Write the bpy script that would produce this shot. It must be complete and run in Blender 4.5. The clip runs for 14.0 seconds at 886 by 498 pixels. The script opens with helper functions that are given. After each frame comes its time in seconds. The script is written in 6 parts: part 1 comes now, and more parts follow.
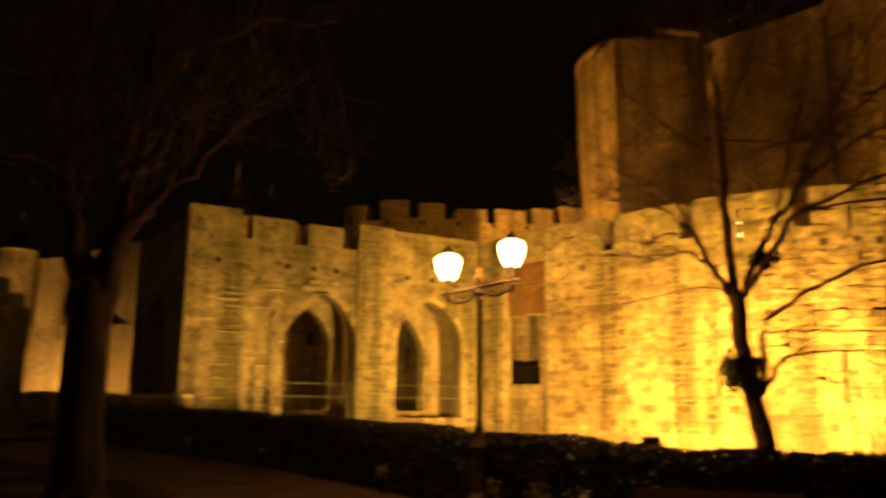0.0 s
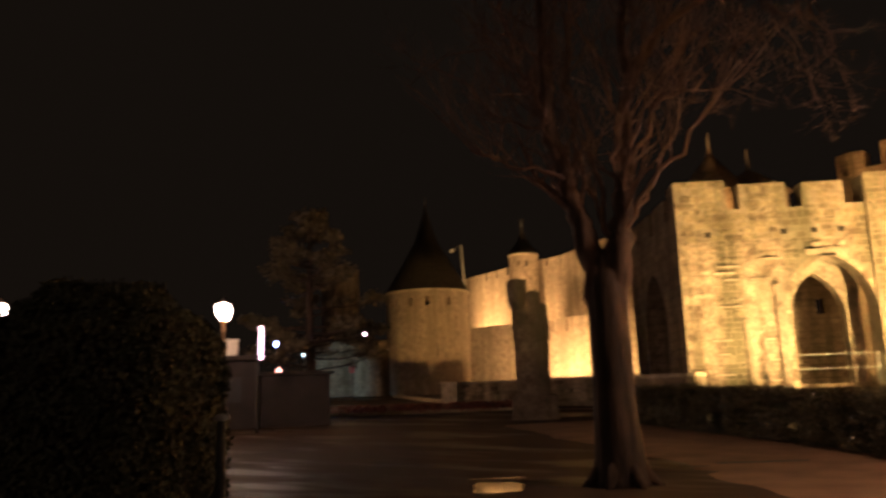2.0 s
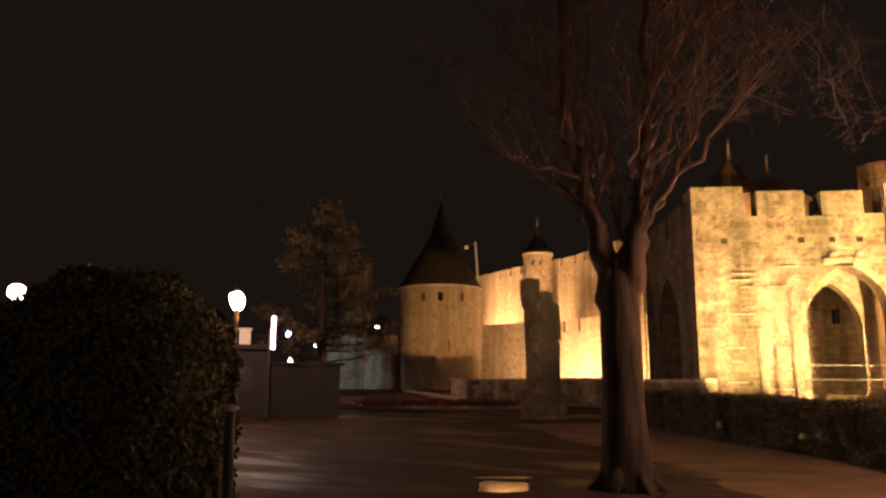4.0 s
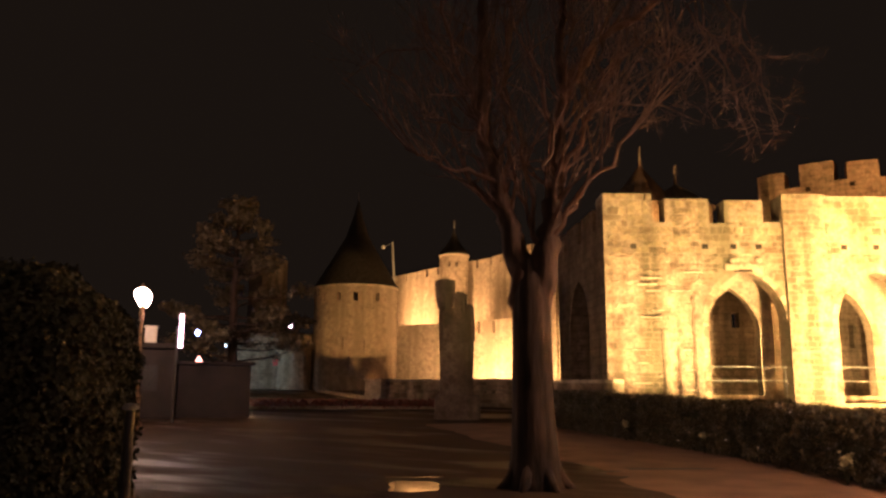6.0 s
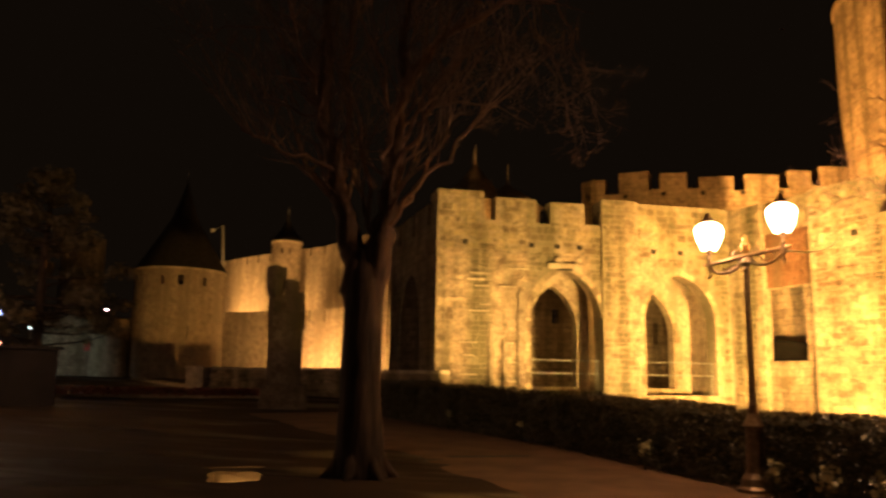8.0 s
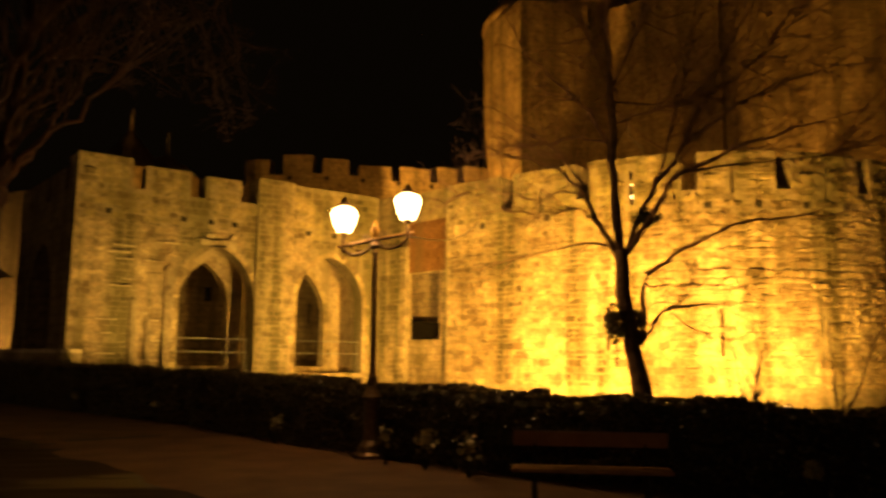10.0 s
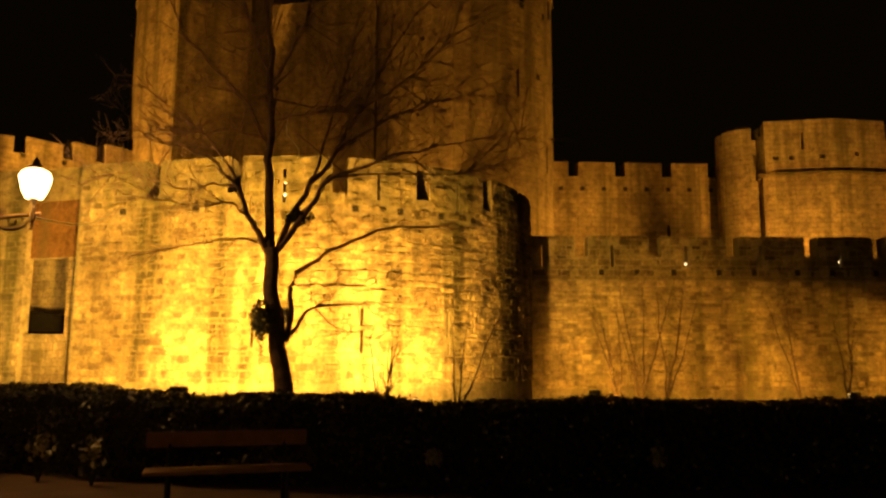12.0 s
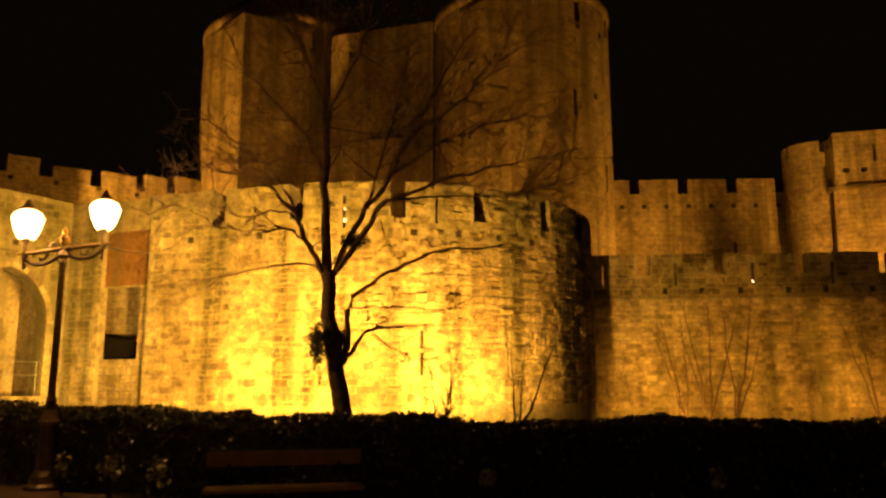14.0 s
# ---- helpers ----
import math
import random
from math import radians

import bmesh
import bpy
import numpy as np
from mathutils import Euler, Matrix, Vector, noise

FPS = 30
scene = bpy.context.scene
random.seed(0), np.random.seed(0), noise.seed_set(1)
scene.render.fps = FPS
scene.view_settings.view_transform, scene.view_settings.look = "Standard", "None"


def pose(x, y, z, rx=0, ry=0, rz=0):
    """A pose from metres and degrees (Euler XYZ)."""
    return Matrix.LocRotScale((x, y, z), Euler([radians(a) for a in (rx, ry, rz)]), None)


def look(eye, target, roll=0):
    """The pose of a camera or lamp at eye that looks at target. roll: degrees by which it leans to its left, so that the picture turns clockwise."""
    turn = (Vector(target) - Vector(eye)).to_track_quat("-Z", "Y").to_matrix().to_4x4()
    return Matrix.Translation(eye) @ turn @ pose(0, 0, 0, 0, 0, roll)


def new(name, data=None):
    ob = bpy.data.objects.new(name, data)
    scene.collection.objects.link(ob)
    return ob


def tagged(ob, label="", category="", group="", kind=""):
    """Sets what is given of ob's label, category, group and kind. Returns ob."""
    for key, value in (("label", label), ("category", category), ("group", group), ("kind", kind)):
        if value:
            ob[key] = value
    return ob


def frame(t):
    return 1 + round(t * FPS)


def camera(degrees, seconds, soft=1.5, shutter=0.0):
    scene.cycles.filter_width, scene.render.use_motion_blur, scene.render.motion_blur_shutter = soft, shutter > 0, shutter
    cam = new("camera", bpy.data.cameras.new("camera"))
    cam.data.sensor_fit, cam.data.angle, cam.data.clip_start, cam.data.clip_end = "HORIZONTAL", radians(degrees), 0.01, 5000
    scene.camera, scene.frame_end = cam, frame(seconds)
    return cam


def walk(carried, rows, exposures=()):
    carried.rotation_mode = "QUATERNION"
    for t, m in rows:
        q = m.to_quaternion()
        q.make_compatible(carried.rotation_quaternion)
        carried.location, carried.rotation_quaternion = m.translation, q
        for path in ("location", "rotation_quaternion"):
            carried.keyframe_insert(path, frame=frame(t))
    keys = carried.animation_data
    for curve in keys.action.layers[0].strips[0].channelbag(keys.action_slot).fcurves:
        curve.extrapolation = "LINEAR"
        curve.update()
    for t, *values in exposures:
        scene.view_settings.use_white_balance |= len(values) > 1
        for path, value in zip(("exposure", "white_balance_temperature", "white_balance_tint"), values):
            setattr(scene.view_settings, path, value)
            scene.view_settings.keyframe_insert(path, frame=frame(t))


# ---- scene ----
cam = camera(59.2, 14.0, 2.6, 0.5)
PATH = [
    (0, (0.302, -0.457, 1.582), (0.285, 1.504, 1.974), 0.6),
    (0.5, (0.244, -0.465, 1.606), (-0.157, 1.458, 1.982), -0.4),
    (1, (0.091, -0.536, 1.581), (-0.579, 1.312, 1.947), -1.7),
    (1.5, (-0.026, -0.567, 1.563), (-0.881, 1.203, 1.93), -2.8),
    (2, (-0.06, -0.504, 1.543), (-1.192, 1.105, 1.9), -2.0),
    (2.2, (-0.059, -0.479, 1.553), (-1.241, 1.096, 1.903), -1.0),
    (4.3, (-0.027, -0.54, 1.578), (-1.18, 1.057, 1.924), 0.6),
    (4.5, (-0.037, -0.555, 1.573), (-1.178, 1.051, 1.919), 0.8),
    (5, (-0.03, -0.584, 1.547), (-1.126, 1.052, 1.896), 0.9),
    (5.5, (-0.007, -0.515, 1.569), (-1.043, 1.16, 1.918), 0.4),
    (6, (-0.02, -0.463, 1.557), (-1.007, 1.241, 1.906), 0.3),
    (6.5, (-0.002, -0.5, 1.578), (-0.932, 1.236, 1.925), 0.6),
    (7, (0.009, -0.438, 1.593), (-0.852, 1.335, 1.935), 0.2),
    (7.2, (-0.025, -0.429, 1.592), (-0.858, 1.357, 1.93), 0.3),
    (9.3, (0.223, -0.553, 1.458), (0.148, 1.42, 1.771), 1.1),
    (9.5, (0.297, -0.538, 1.466), (0.288, 1.439, 1.769), 0.9),
    (10, (0.468, -0.55, 1.472), (0.692, 1.416, 1.763), 0.4),
    (10.5, (0.501, -0.532, 1.471), (0.98, 1.388, 1.761), 0.7),
    (11, (0.466, -0.546, 1.476), (1.241, 1.273, 1.777), 0.7),
    (11.5, (0.427, -0.502, 1.474), (1.462, 1.183, 1.774), -0.1),
    (12, (0.434, -0.54, 1.487), (1.488, 1.136, 1.774), 0.3),
    (12.5, (0.505, -0.671, 1.439), (1.479, 1.058, 1.686), 1.7),
    (13, (0.493, -0.638, 1.459), (1.421, 1.12, 1.675), 1.0),
    (13.5, (0.466, -0.65, 1.455), (1.355, 1.116, 1.758), 0.8),
    (14, (0.52, -0.698, 1.452), (1.429, 1.05, 1.796), -0.1),
]
# stops, kelvin and tint of the clip's own camera
EXPOSURES = [(0.0, 0.06, 7200, 25), (0.5, 0.15, 7000, 22), (0.9, 0.5, 6200, 27), (1.2, 0.92, 5600, 37), (1.5, 1.22, 5200, 41), (2.0, 1.98, 4850, 39), (2.2, 2.12, 4850, 41), (4.3, 2.45, 4950, 46), (6.0, 2.42, 4950, 47), (7.2, 2.2, 5000, 50), (8.2, 1.0, 6000, 33), (9.3, 0.3, 7200, 16), (9.6, 0.24, 7200, 17), (9.9, 0.06, 7200, 23), (10.4, -0.13, 7200, 30), (11.2, -0.08, 7200, 28), (11.8, 0.04, 7200, 20), (12.5, 0.17, 7200, 17), (14.0, 0.14, 7200, 18)]
walk(cam, [(t, look(eye, target, roll)) for t, eye, target, roll in PATH], EXPOSURES)

# night sky
world = bpy.data.worlds.new("night_sky")
scene.world = world
world.use_nodes = True
_bg = world.node_tree.nodes["Background"]
_bg.inputs[0].default_value = (1.0, 0.66, 0.26, 1)
_bg.inputs[1].default_value = 0.0018

SODIUM = (1.0, 0.54, 0.07)
PALE = (1.0, 0.6, 0.1)
ORANGE = (1.0, 0.46, 0.05)
AMBER = (1.0, 0.47, 0.045)
CREAM = (1.0, 0.54, 0.095)
GREENISH = (0.75, 1.0, 0.7)
WARM = (1.0, 0.52, 0.12)


# ---- materials ----
def material(name):
    m = bpy.data.materials.new(name)
    m.use_nodes = True
    nt = m.node_tree
    return m, nt, nt.nodes["Principled BSDF"]


def add(nt, kind, **inputs):
    n = nt.nodes.new(kind)
    for k, v in inputs.items():
        n.inputs[k.replace("_", " ")].default_value = v
    return n


def ramp(nt, fac, stops):
    r = nt.nodes.new("ShaderNodeValToRGB")
    while len(r.color_ramp.elements) < len(stops):
        r.color_ramp.elements.new(0.5)
    for e, (p, c) in zip(r.color_ramp.elements, stops):
        e.position, e.color = p, (c[0], c[1], c[2], 1)
    nt.links.new(fac, r.inputs[0])
    return r.outputs[0]


def mixed(nt, kind, fac, a, b):
    m = nt.nodes.new("ShaderNodeMix")
    m.data_type, m.blend_type = "RGBA", kind
    for sock, v in ((m.inputs[0], fac), (m.inputs[6], a), (m.inputs[7], b)):
        if isinstance(v, (int, float)):
            sock.default_value = v
        elif isinstance(v, tuple):
            sock.default_value = (*v, 1)
        else:
            nt.links.new(v, sock)
    return m.outputs[2]


def world_noise(nt, scale, detail=4.0, stretch=(1, 1, 1)):
    geo = nt.nodes.new("ShaderNodeNewGeometry")
    mp = nt.nodes.new("ShaderNodeMapping")
    mp.inputs["Scale"].default_value = stretch
    nt.links.new(geo.outputs["Position"], mp.inputs["Vector"])
    n = add(nt, "ShaderNodeTexNoise", Scale=scale, Detail=detail)
    nt.links.new(mp.outputs[0], n.inputs["Vector"])
    return n.outputs["Fac"]


def bump(nt, bsdf, height, strength, distance):
    b = add(nt, "ShaderNodeBump", Strength=strength, Distance=distance)
    nt.links.new(height, b.inputs["Height"])
    nt.links.new(b.outputs[0], bsdf.inputs["Normal"])


def stone_material(name, dark, light, moss, piece="", courses=0.0, rough=0.9, stain=0.85, vary=0.8, wet=0.46, blot=0.6):
    """Weathered limestone: grain, stains, dark rain streaks, lichen; piece: 'object' or 'island' varies block by block."""
    m, nt, b = material(name)
    big = world_noise(nt, 0.55, 5)
    fine = world_noise(nt, 9.0, 5)
    blotch = world_noise(nt, 2.6, 6)
    streak = world_noise(nt, 1.0, 4, (1.5, 1.5, 0.08))
    col = ramp(nt, big, [(0.3, dark), (0.7, light)])
    col = mixed(nt, "MULTIPLY", 0.75, col, ramp(nt, fine, [(0.3, (0.55, 0.53, 0.5)), (0.68, (1.12, 1.1, 1.06))]))
    col = mixed(nt, "MULTIPLY", blot, col, ramp(nt, blotch, [(0.34, (0.42, 0.38, 0.32)), (0.5, (0.95, 0.93, 0.9)), (0.66, (1.2, 1.18, 1.12))]))
    col = mixed(nt, "MIX", ramp(nt, streak, [(wet, (0, 0, 0)), (wet + 0.2, (stain, stain, stain))]), col, moss)
    rough_mix = nt.nodes.new("ShaderNodeMath")
    rough_mix.operation = "MULTIPLY_ADD"
    rough_mix.inputs[1].default_value = 1.6
    nt.links.new(blotch, rough_mix.inputs[0])
    nt.links.new(fine, rough_mix.inputs[2])
    height = rough_mix.outputs[0]
    if piece:
        if piece == "object":
            r = nt.nodes.new("ShaderNodeObjectInfo").outputs["Random"]
        else:
            r = nt.nodes.new("ShaderNodeNewGeometry").outputs["Random Per Island"]
        col = mixed(nt, "MULTIPLY", vary, col, ramp(nt, r, [(0.0, (0.45, 0.4, 0.34)), (0.3, (0.85, 0.8, 0.74)), (0.7, (1.1, 1.05, 0.97)), (1.0, (1.4, 1.35, 1.25))]))
    if courses:
        uv = nt.nodes.new("ShaderNodeUVMap")
        br = add(nt, "ShaderNodeTexBrick", Scale=1.0)
        br.inputs["Color1"].default_value = (0.82, 0.8, 0.76, 1)
        br.inputs["Color2"].default_value = (1.1, 1.08, 1.04, 1)
        br.inputs["Mortar"].default_value = (0.55, 0.53, 0.5, 1)
        br.inputs["Mortar Size"].default_value = 0.022
        br.inputs["Mortar Smooth"].default_value = 0.6
        br.inputs["Brick Width"].default_value = courses * 1.9
        br.inputs["Row Height"].default_value = courses
        warp = add(nt, "ShaderNodeTexNoise", Scale=1.1, Detail=3.0)
        nt.links.new(uv.outputs[0], warp.inputs["Vector"])
        off = nt.nodes.new("ShaderNodeVectorMath")
        off.operation = "MULTIPLY_ADD"
        off.inputs[1].default_value = (0.16, 0.16, 0)
        nt.links.new(warp.outputs["Color"], off.inputs[0])
        nt.links.new(uv.outputs[0], off.inputs[2])
        nt.links.new(off.outputs[0], br.inputs["Vector"])
        col = mixed(nt, "MULTIPLY", 0.8, col, br.outputs["Color"])
    nt.links.new(col, b.inputs["Base Color"])
    b.inputs["Roughness"].default_value = rough
    b.inputs["Specular IOR Level"].default_value = 0.2
    bump(nt, b, height, 0.9, 0.05)
    return m


def plain(name, a, c, scale=6.0, rough=0.6, metal=0.0, bumpy=0.2, shine=0.5):
    m, nt, b = material(name)
    n = world_noise(nt, scale, 5)
    nt.links.new(ramp(nt, n, [(0.3, a), (0.7, c)]), b.inputs["Base Color"])
    b.inputs["Roughness"].default_value = rough
    b.inputs["Metallic"].default_value = metal
    b.inputs["Specular IOR Level"].default_value = shine
    bump(nt, b, n, bumpy, 0.02)
    return m


def glow(name, colour, strength):
    m, nt, b = material(name)
    b.inputs["Base Color"].default_value = (*colour, 1)
    b.inputs["Emission Color"].default_value = (*colour, 1)
    b.inputs["Emission Strength"].default_value = strength
    return m


STONE_D, STONE_L, MOSS = (0.24, 0.19, 0.13), (0.46, 0.38, 0.27), (0.13, 0.115, 0.06)
M_CORE = stone_material("mortar_limestone", (0.2, 0.165, 0.115), (0.36, 0.3, 0.215), MOSS)
M_BLOCK = stone_material("limestone_block", STONE_D, STONE_L, MOSS, "object")
M_BLOCKS = stone_material("limestone_blocks", STONE_D, STONE_L, MOSS, "island")
M_COURSED = stone_material("coursed_limestone", (0.22, 0.175, 0.125), (0.4, 0.33, 0.24), (0.12, 0.1, 0.055), "", 0.27)
# darker copy of the coursed limestone, its colour holding the yard's shade
M_SHADED = stone_material("shaded_coursed_limestone", (0.12, 0.094, 0.064), (0.26, 0.205, 0.145), (0.07, 0.058, 0.035), "", 0.27)
M_TOWER = stone_material("tower_limestone", (0.2, 0.155, 0.105), (0.36, 0.29, 0.2), (0.11, 0.09, 0.05), "", 0.3)
M_MOSSY = stone_material("mossy_limestone_blocks", (0.13, 0.105, 0.065), (0.26, 0.215, 0.14), (0.075, 0.07, 0.032), "island")
M_FAR = stone_material("far_limestone", (0.27, 0.215, 0.155), (0.38, 0.31, 0.225), (0.2, 0.16, 0.1), "", 0.27, 0.9, 0.4)
M_FARPLASTER = stone_material("smooth_far_limestone", (0.3, 0.24, 0.17), (0.38, 0.31, 0.225), (0.2, 0.155, 0.1), "", 0, 0.9, 0.75, 0.8, 0.44, 0.5)
M_DRESSED = stone_material("dressed_arch_stone", (0.28, 0.23, 0.16), (0.47, 0.4, 0.29), (0.2, 0.17, 0.1), "object")
M_TOPMOSS = stone_material("lichen_limestone_blocks", (0.17, 0.145, 0.08), (0.34, 0.29, 0.185), (0.09, 0.085, 0.04), "island")
M_GATEBLOCK = stone_material("streaked_limestone_block", STONE_D, STONE_L, (0.085, 0.08, 0.037), "object", 0, 0.9, 0.94, 0.4, 0.41, 0.85)
M_GATEBLOCKS = stone_material("streaked_limestone_blocks", STONE_D, STONE_L, (0.085, 0.08, 0.037), "island", 0, 0.9, 0.94, 0.4, 0.41, 0.85)
M_DRUMBLOCK = stone_material("rough_limestone_block", (0.2, 0.155, 0.1), STONE_L, (0.06, 0.05, 0.024), "object", 0, 0.9, 0.96, 0.8, 0.45)
M_DRUMBLOCKS = stone_material("rough_limestone_blocks", (0.2, 0.155, 0.1), STONE_L, (0.06, 0.05, 0.024), "island", 0, 0.9, 0.96, 0.8, 0.45)
# wall colour reddened to carry the orange lamplight on the upper bay
M_INFILL = stone_material("orange_lit_infill", (0.13, 0.068, 0.03), (0.19, 0.1, 0.048), (0.1, 0.07, 0.035))
M_PLASTER = stone_material("old_pale_plaster", (0.32, 0.26, 0.18), (0.46, 0.38, 0.27), (0.2, 0.165, 0.1))
M_PALEBLOCK = stone_material("pale_dressed_limestone", (0.36, 0.3, 0.22), (0.5, 0.43, 0.32), (0.26, 0.22, 0.15))
M_SMOOTH = stone_material("dressed_limestone", (0.4, 0.34, 0.25), (0.56, 0.48, 0.36), (0.28, 0.24, 0.16))
M_SLATE = plain("slate_roof", (0.018, 0.015, 0.013), (0.04, 0.035, 0.03), 4, 0.7, 0, 0.5, 0.2)
M_SPIRE = plain("worn_slate_roof", (0.1, 0.08, 0.06), (0.19, 0.155, 0.12), 4, 0.8, 0, 0.5, 0.2)
# near-black colour standing in for shade inside holes, slots and the shrub
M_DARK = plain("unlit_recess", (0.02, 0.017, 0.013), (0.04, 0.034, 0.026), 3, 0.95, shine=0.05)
M_IRON = plain("black_painted_iron", (0.012, 0.012, 0.013), (0.03, 0.028, 0.027), 20, 0.45, 0.3, 0.1)
M_BRONZE = plain("worn_bronze_paint", (0.14, 0.09, 0.045), (0.28, 0.19, 0.1), 20, 0.4, 0.4, 0.1)
# crossbar bronze, brightened in colour for the lantern light falling on it
M_ARM = plain("lamplit_bronze_paint", (0.28, 0.17, 0.07), (0.5, 0.33, 0.15), 25, 0.4, 0.3, 0.1)
M_GILT = plain("gilded_iron", (0.5, 0.29, 0.07), (0.7, 0.45, 0.14), 20, 0.35, 0.8, 0.1)
M_RAIL = plain("galvanised_steel", (0.2, 0.2, 0.19), (0.32, 0.32, 0.31), 12, 0.5, 0.6, 0.05)
M_WOOD = plain("brown_painted_wood", (0.4, 0.18, 0.07), (0.58, 0.29, 0.12), 7, 0.55, 0, 0.3)
def bark_material(name, a, c):
    m, nt, b = material(name)
    ridge = world_noise(nt, 3.0, 6, (2.4, 2.4, 0.35))
    spot = world_noise(nt, 2.0, 4)
    col = ramp(nt, ridge, [(0.35, a), (0.65, c)])
    col = mixed(nt, "MULTIPLY", 0.7, col, ramp(nt, spot, [(0.35, (0.6, 0.58, 0.55)), (0.65, (1.2, 1.18, 1.15))]))
    nt.links.new(col, b.inputs["Base Color"])
    b.inputs["Roughness"].default_value = 0.9
    bump(nt, b, ridge, 1.0, 0.05)
    return m


M_BARK = bark_material("grey_brown_bark", (0.02, 0.012, 0.0075), (0.068, 0.042, 0.025))
M_TWIG = plain("brown_twigs", (0.1, 0.057, 0.036), (0.18, 0.105, 0.068), 6, 0.85)
M_DARKBARK = plain("dark_bark", (0.16, 0.095, 0.055), (0.32, 0.2, 0.125), 8, 0.9, 0, 0.8)
M_LIMB = bark_material("brown_limb_bark", (0.045, 0.026, 0.016), (0.12, 0.072, 0.044))
M_SAPLING = plain("thin_dark_bark", (0.035, 0.022, 0.012), (0.08, 0.05, 0.03), 8, 0.9, 0, 0.8)
M_GLASS = glow("lit_lantern_glass", (1.0, 0.64, 0.28), 14.0)


def leaf_material(name, a, c, rough=0.5):
    m, nt, b = material(name)
    r = nt.nodes.new("ShaderNodeNewGeometry").outputs["Random Per Island"]
    nt.links.new(ramp(nt, r, [(0.0, a), (1.0, c)]), b.inputs["Base Color"])
    b.inputs["Roughness"].default_value = rough
    return m


M_HEDGE = leaf_material("hedge_leaves", (0.022, 0.019, 0.008), (0.12, 0.098, 0.042), 0.32)
M_PINE = leaf_material("pine_needles", (0.055, 0.045, 0.02), (0.15, 0.12, 0.06))
M_IVY = leaf_material("ivy_leaves", (0.06, 0.055, 0.02), (0.2, 0.17, 0.07), 0.5)
M_SHRUB = leaf_material("dark_shrub_leaves", (0.025, 0.028, 0.013), (0.055, 0.055, 0.026), 0.85)


def ground_material():
    m, nt, b = material("wet_asphalt")
    n = world_noise(nt, 0.35, 5)
    f = world_noise(nt, 30, 4)
    col = ramp(nt, n, [(0.3, (0.03, 0.018, 0.009)), (0.7, (0.064, 0.04, 0.02))])
    col = mixed(nt, "MULTIPLY", 0.7, col, ramp(nt, f, [(0.3, (0.6, 0.6, 0.6)), (0.7, (1.2, 1.2, 1.2))]))
    nt.links.new(col, b.inputs["Base Color"])
    wet = world_noise(nt, 0.5, 4, (0.5, 1.4, 1))
    nt.links.new(ramp(nt, wet, [(0.48, (0.85, 0.85, 0.85)), (0.6, (0.4, 0.4, 0.4))]), b.inputs["Roughness"])
    b.inputs["Specular IOR Level"].default_value = 0.22
    bump(nt, b, f, 0.35, 0.012)
    return m


M_GROUND = ground_material()
M_PATH = plain("packed_sandy_gravel", (0.135, 0.075, 0.033), (0.245, 0.142, 0.066), 1.2, 0.85, 0, 0.3)


# ---- mesh helpers ----
def mesh_part(name, verts, faces, mat, parent=None, label="", smooth=False, uv=None):
    me = bpy.data.meshes.new(name)
    me.from_pydata([tuple(v) for v in verts], [], faces)
    me.materials.append(mat)
    if smooth:
        for p in me.polygons:
            p.use_smooth = True
    if uv:
        lay = me.uv_layers.new(name="UVMap")
        for loop in me.loops:
            lay.data[loop.index].uv = uv[loop.vertex_index]
    me.update()
    ob = new(name, me)
    if parent is not None:
        ob.parent = parent
    if label:
        tagged(ob, label)
    return ob


def part(name, bm, mat, parent=None, label="", smooth=False):
    me = bpy.data.meshes.new(name)
    bmesh.ops.recalc_face_normals(bm, faces=bm.faces)
    bm.to_mesh(me)
    bm.free()
    me.materials.append(mat)
    if smooth:
        for p in me.polygons:
            p.use_smooth = True
    ob = new(name, me)
    if parent is not None:
        ob.parent = parent
    if label:
        tagged(ob, label)
    return ob


def base(name, at, label, category, group="", kind="", rz=0.0):
    ob = new(name)
    ob.matrix_basis = pose(*at, 0, 0, rz)
    return tagged(ob, label, category, group, kind)


def box(bm, c, s, rz=0.0, bevel=0.0):
    r = bmesh.ops.create_cube(bm, size=1.0, matrix=pose(*c, 0, 0, rz) @ Matrix.Diagonal((*s, 1)))
    if bevel:
        es = list({e for v in r["verts"] for e in v.link_edges})
        bmesh.ops.bevel(bm, geom=es, offset=bevel, segments=2, affect="EDGES")


def tube(bm, pts, radii, n=6, cap=True):
    """A tapered tube along points."""
    rings = []
    pts = [Vector(p) for p in pts]
    for i, p in enumerate(pts):
        d = (pts[min(i + 1, len(pts) - 1)] - pts[max(i - 1, 0)]).normalized()
        a = d.orthogonal().normalized()
        if abs(d.z) < 0.95:
            a = d.cross(Vector((0, 0, 1))).normalized()
        b = d.cross(a)
        rings.append([bm.verts.new(p + radii[i] * (math.cos(2 * math.pi * k / n) * a + math.sin(2 * math.pi * k / n) * b)) for k in range(n)])
    for r0, r1 in zip(rings, rings[1:]):
        for k in range(n):
            bm.faces.new((r0[k], r0[(k + 1) % n], r1[(k + 1) % n], r1[k]))
    if cap:
        bm.faces.new(rings[0][::-1])
        bm.faces.new(rings[-1])


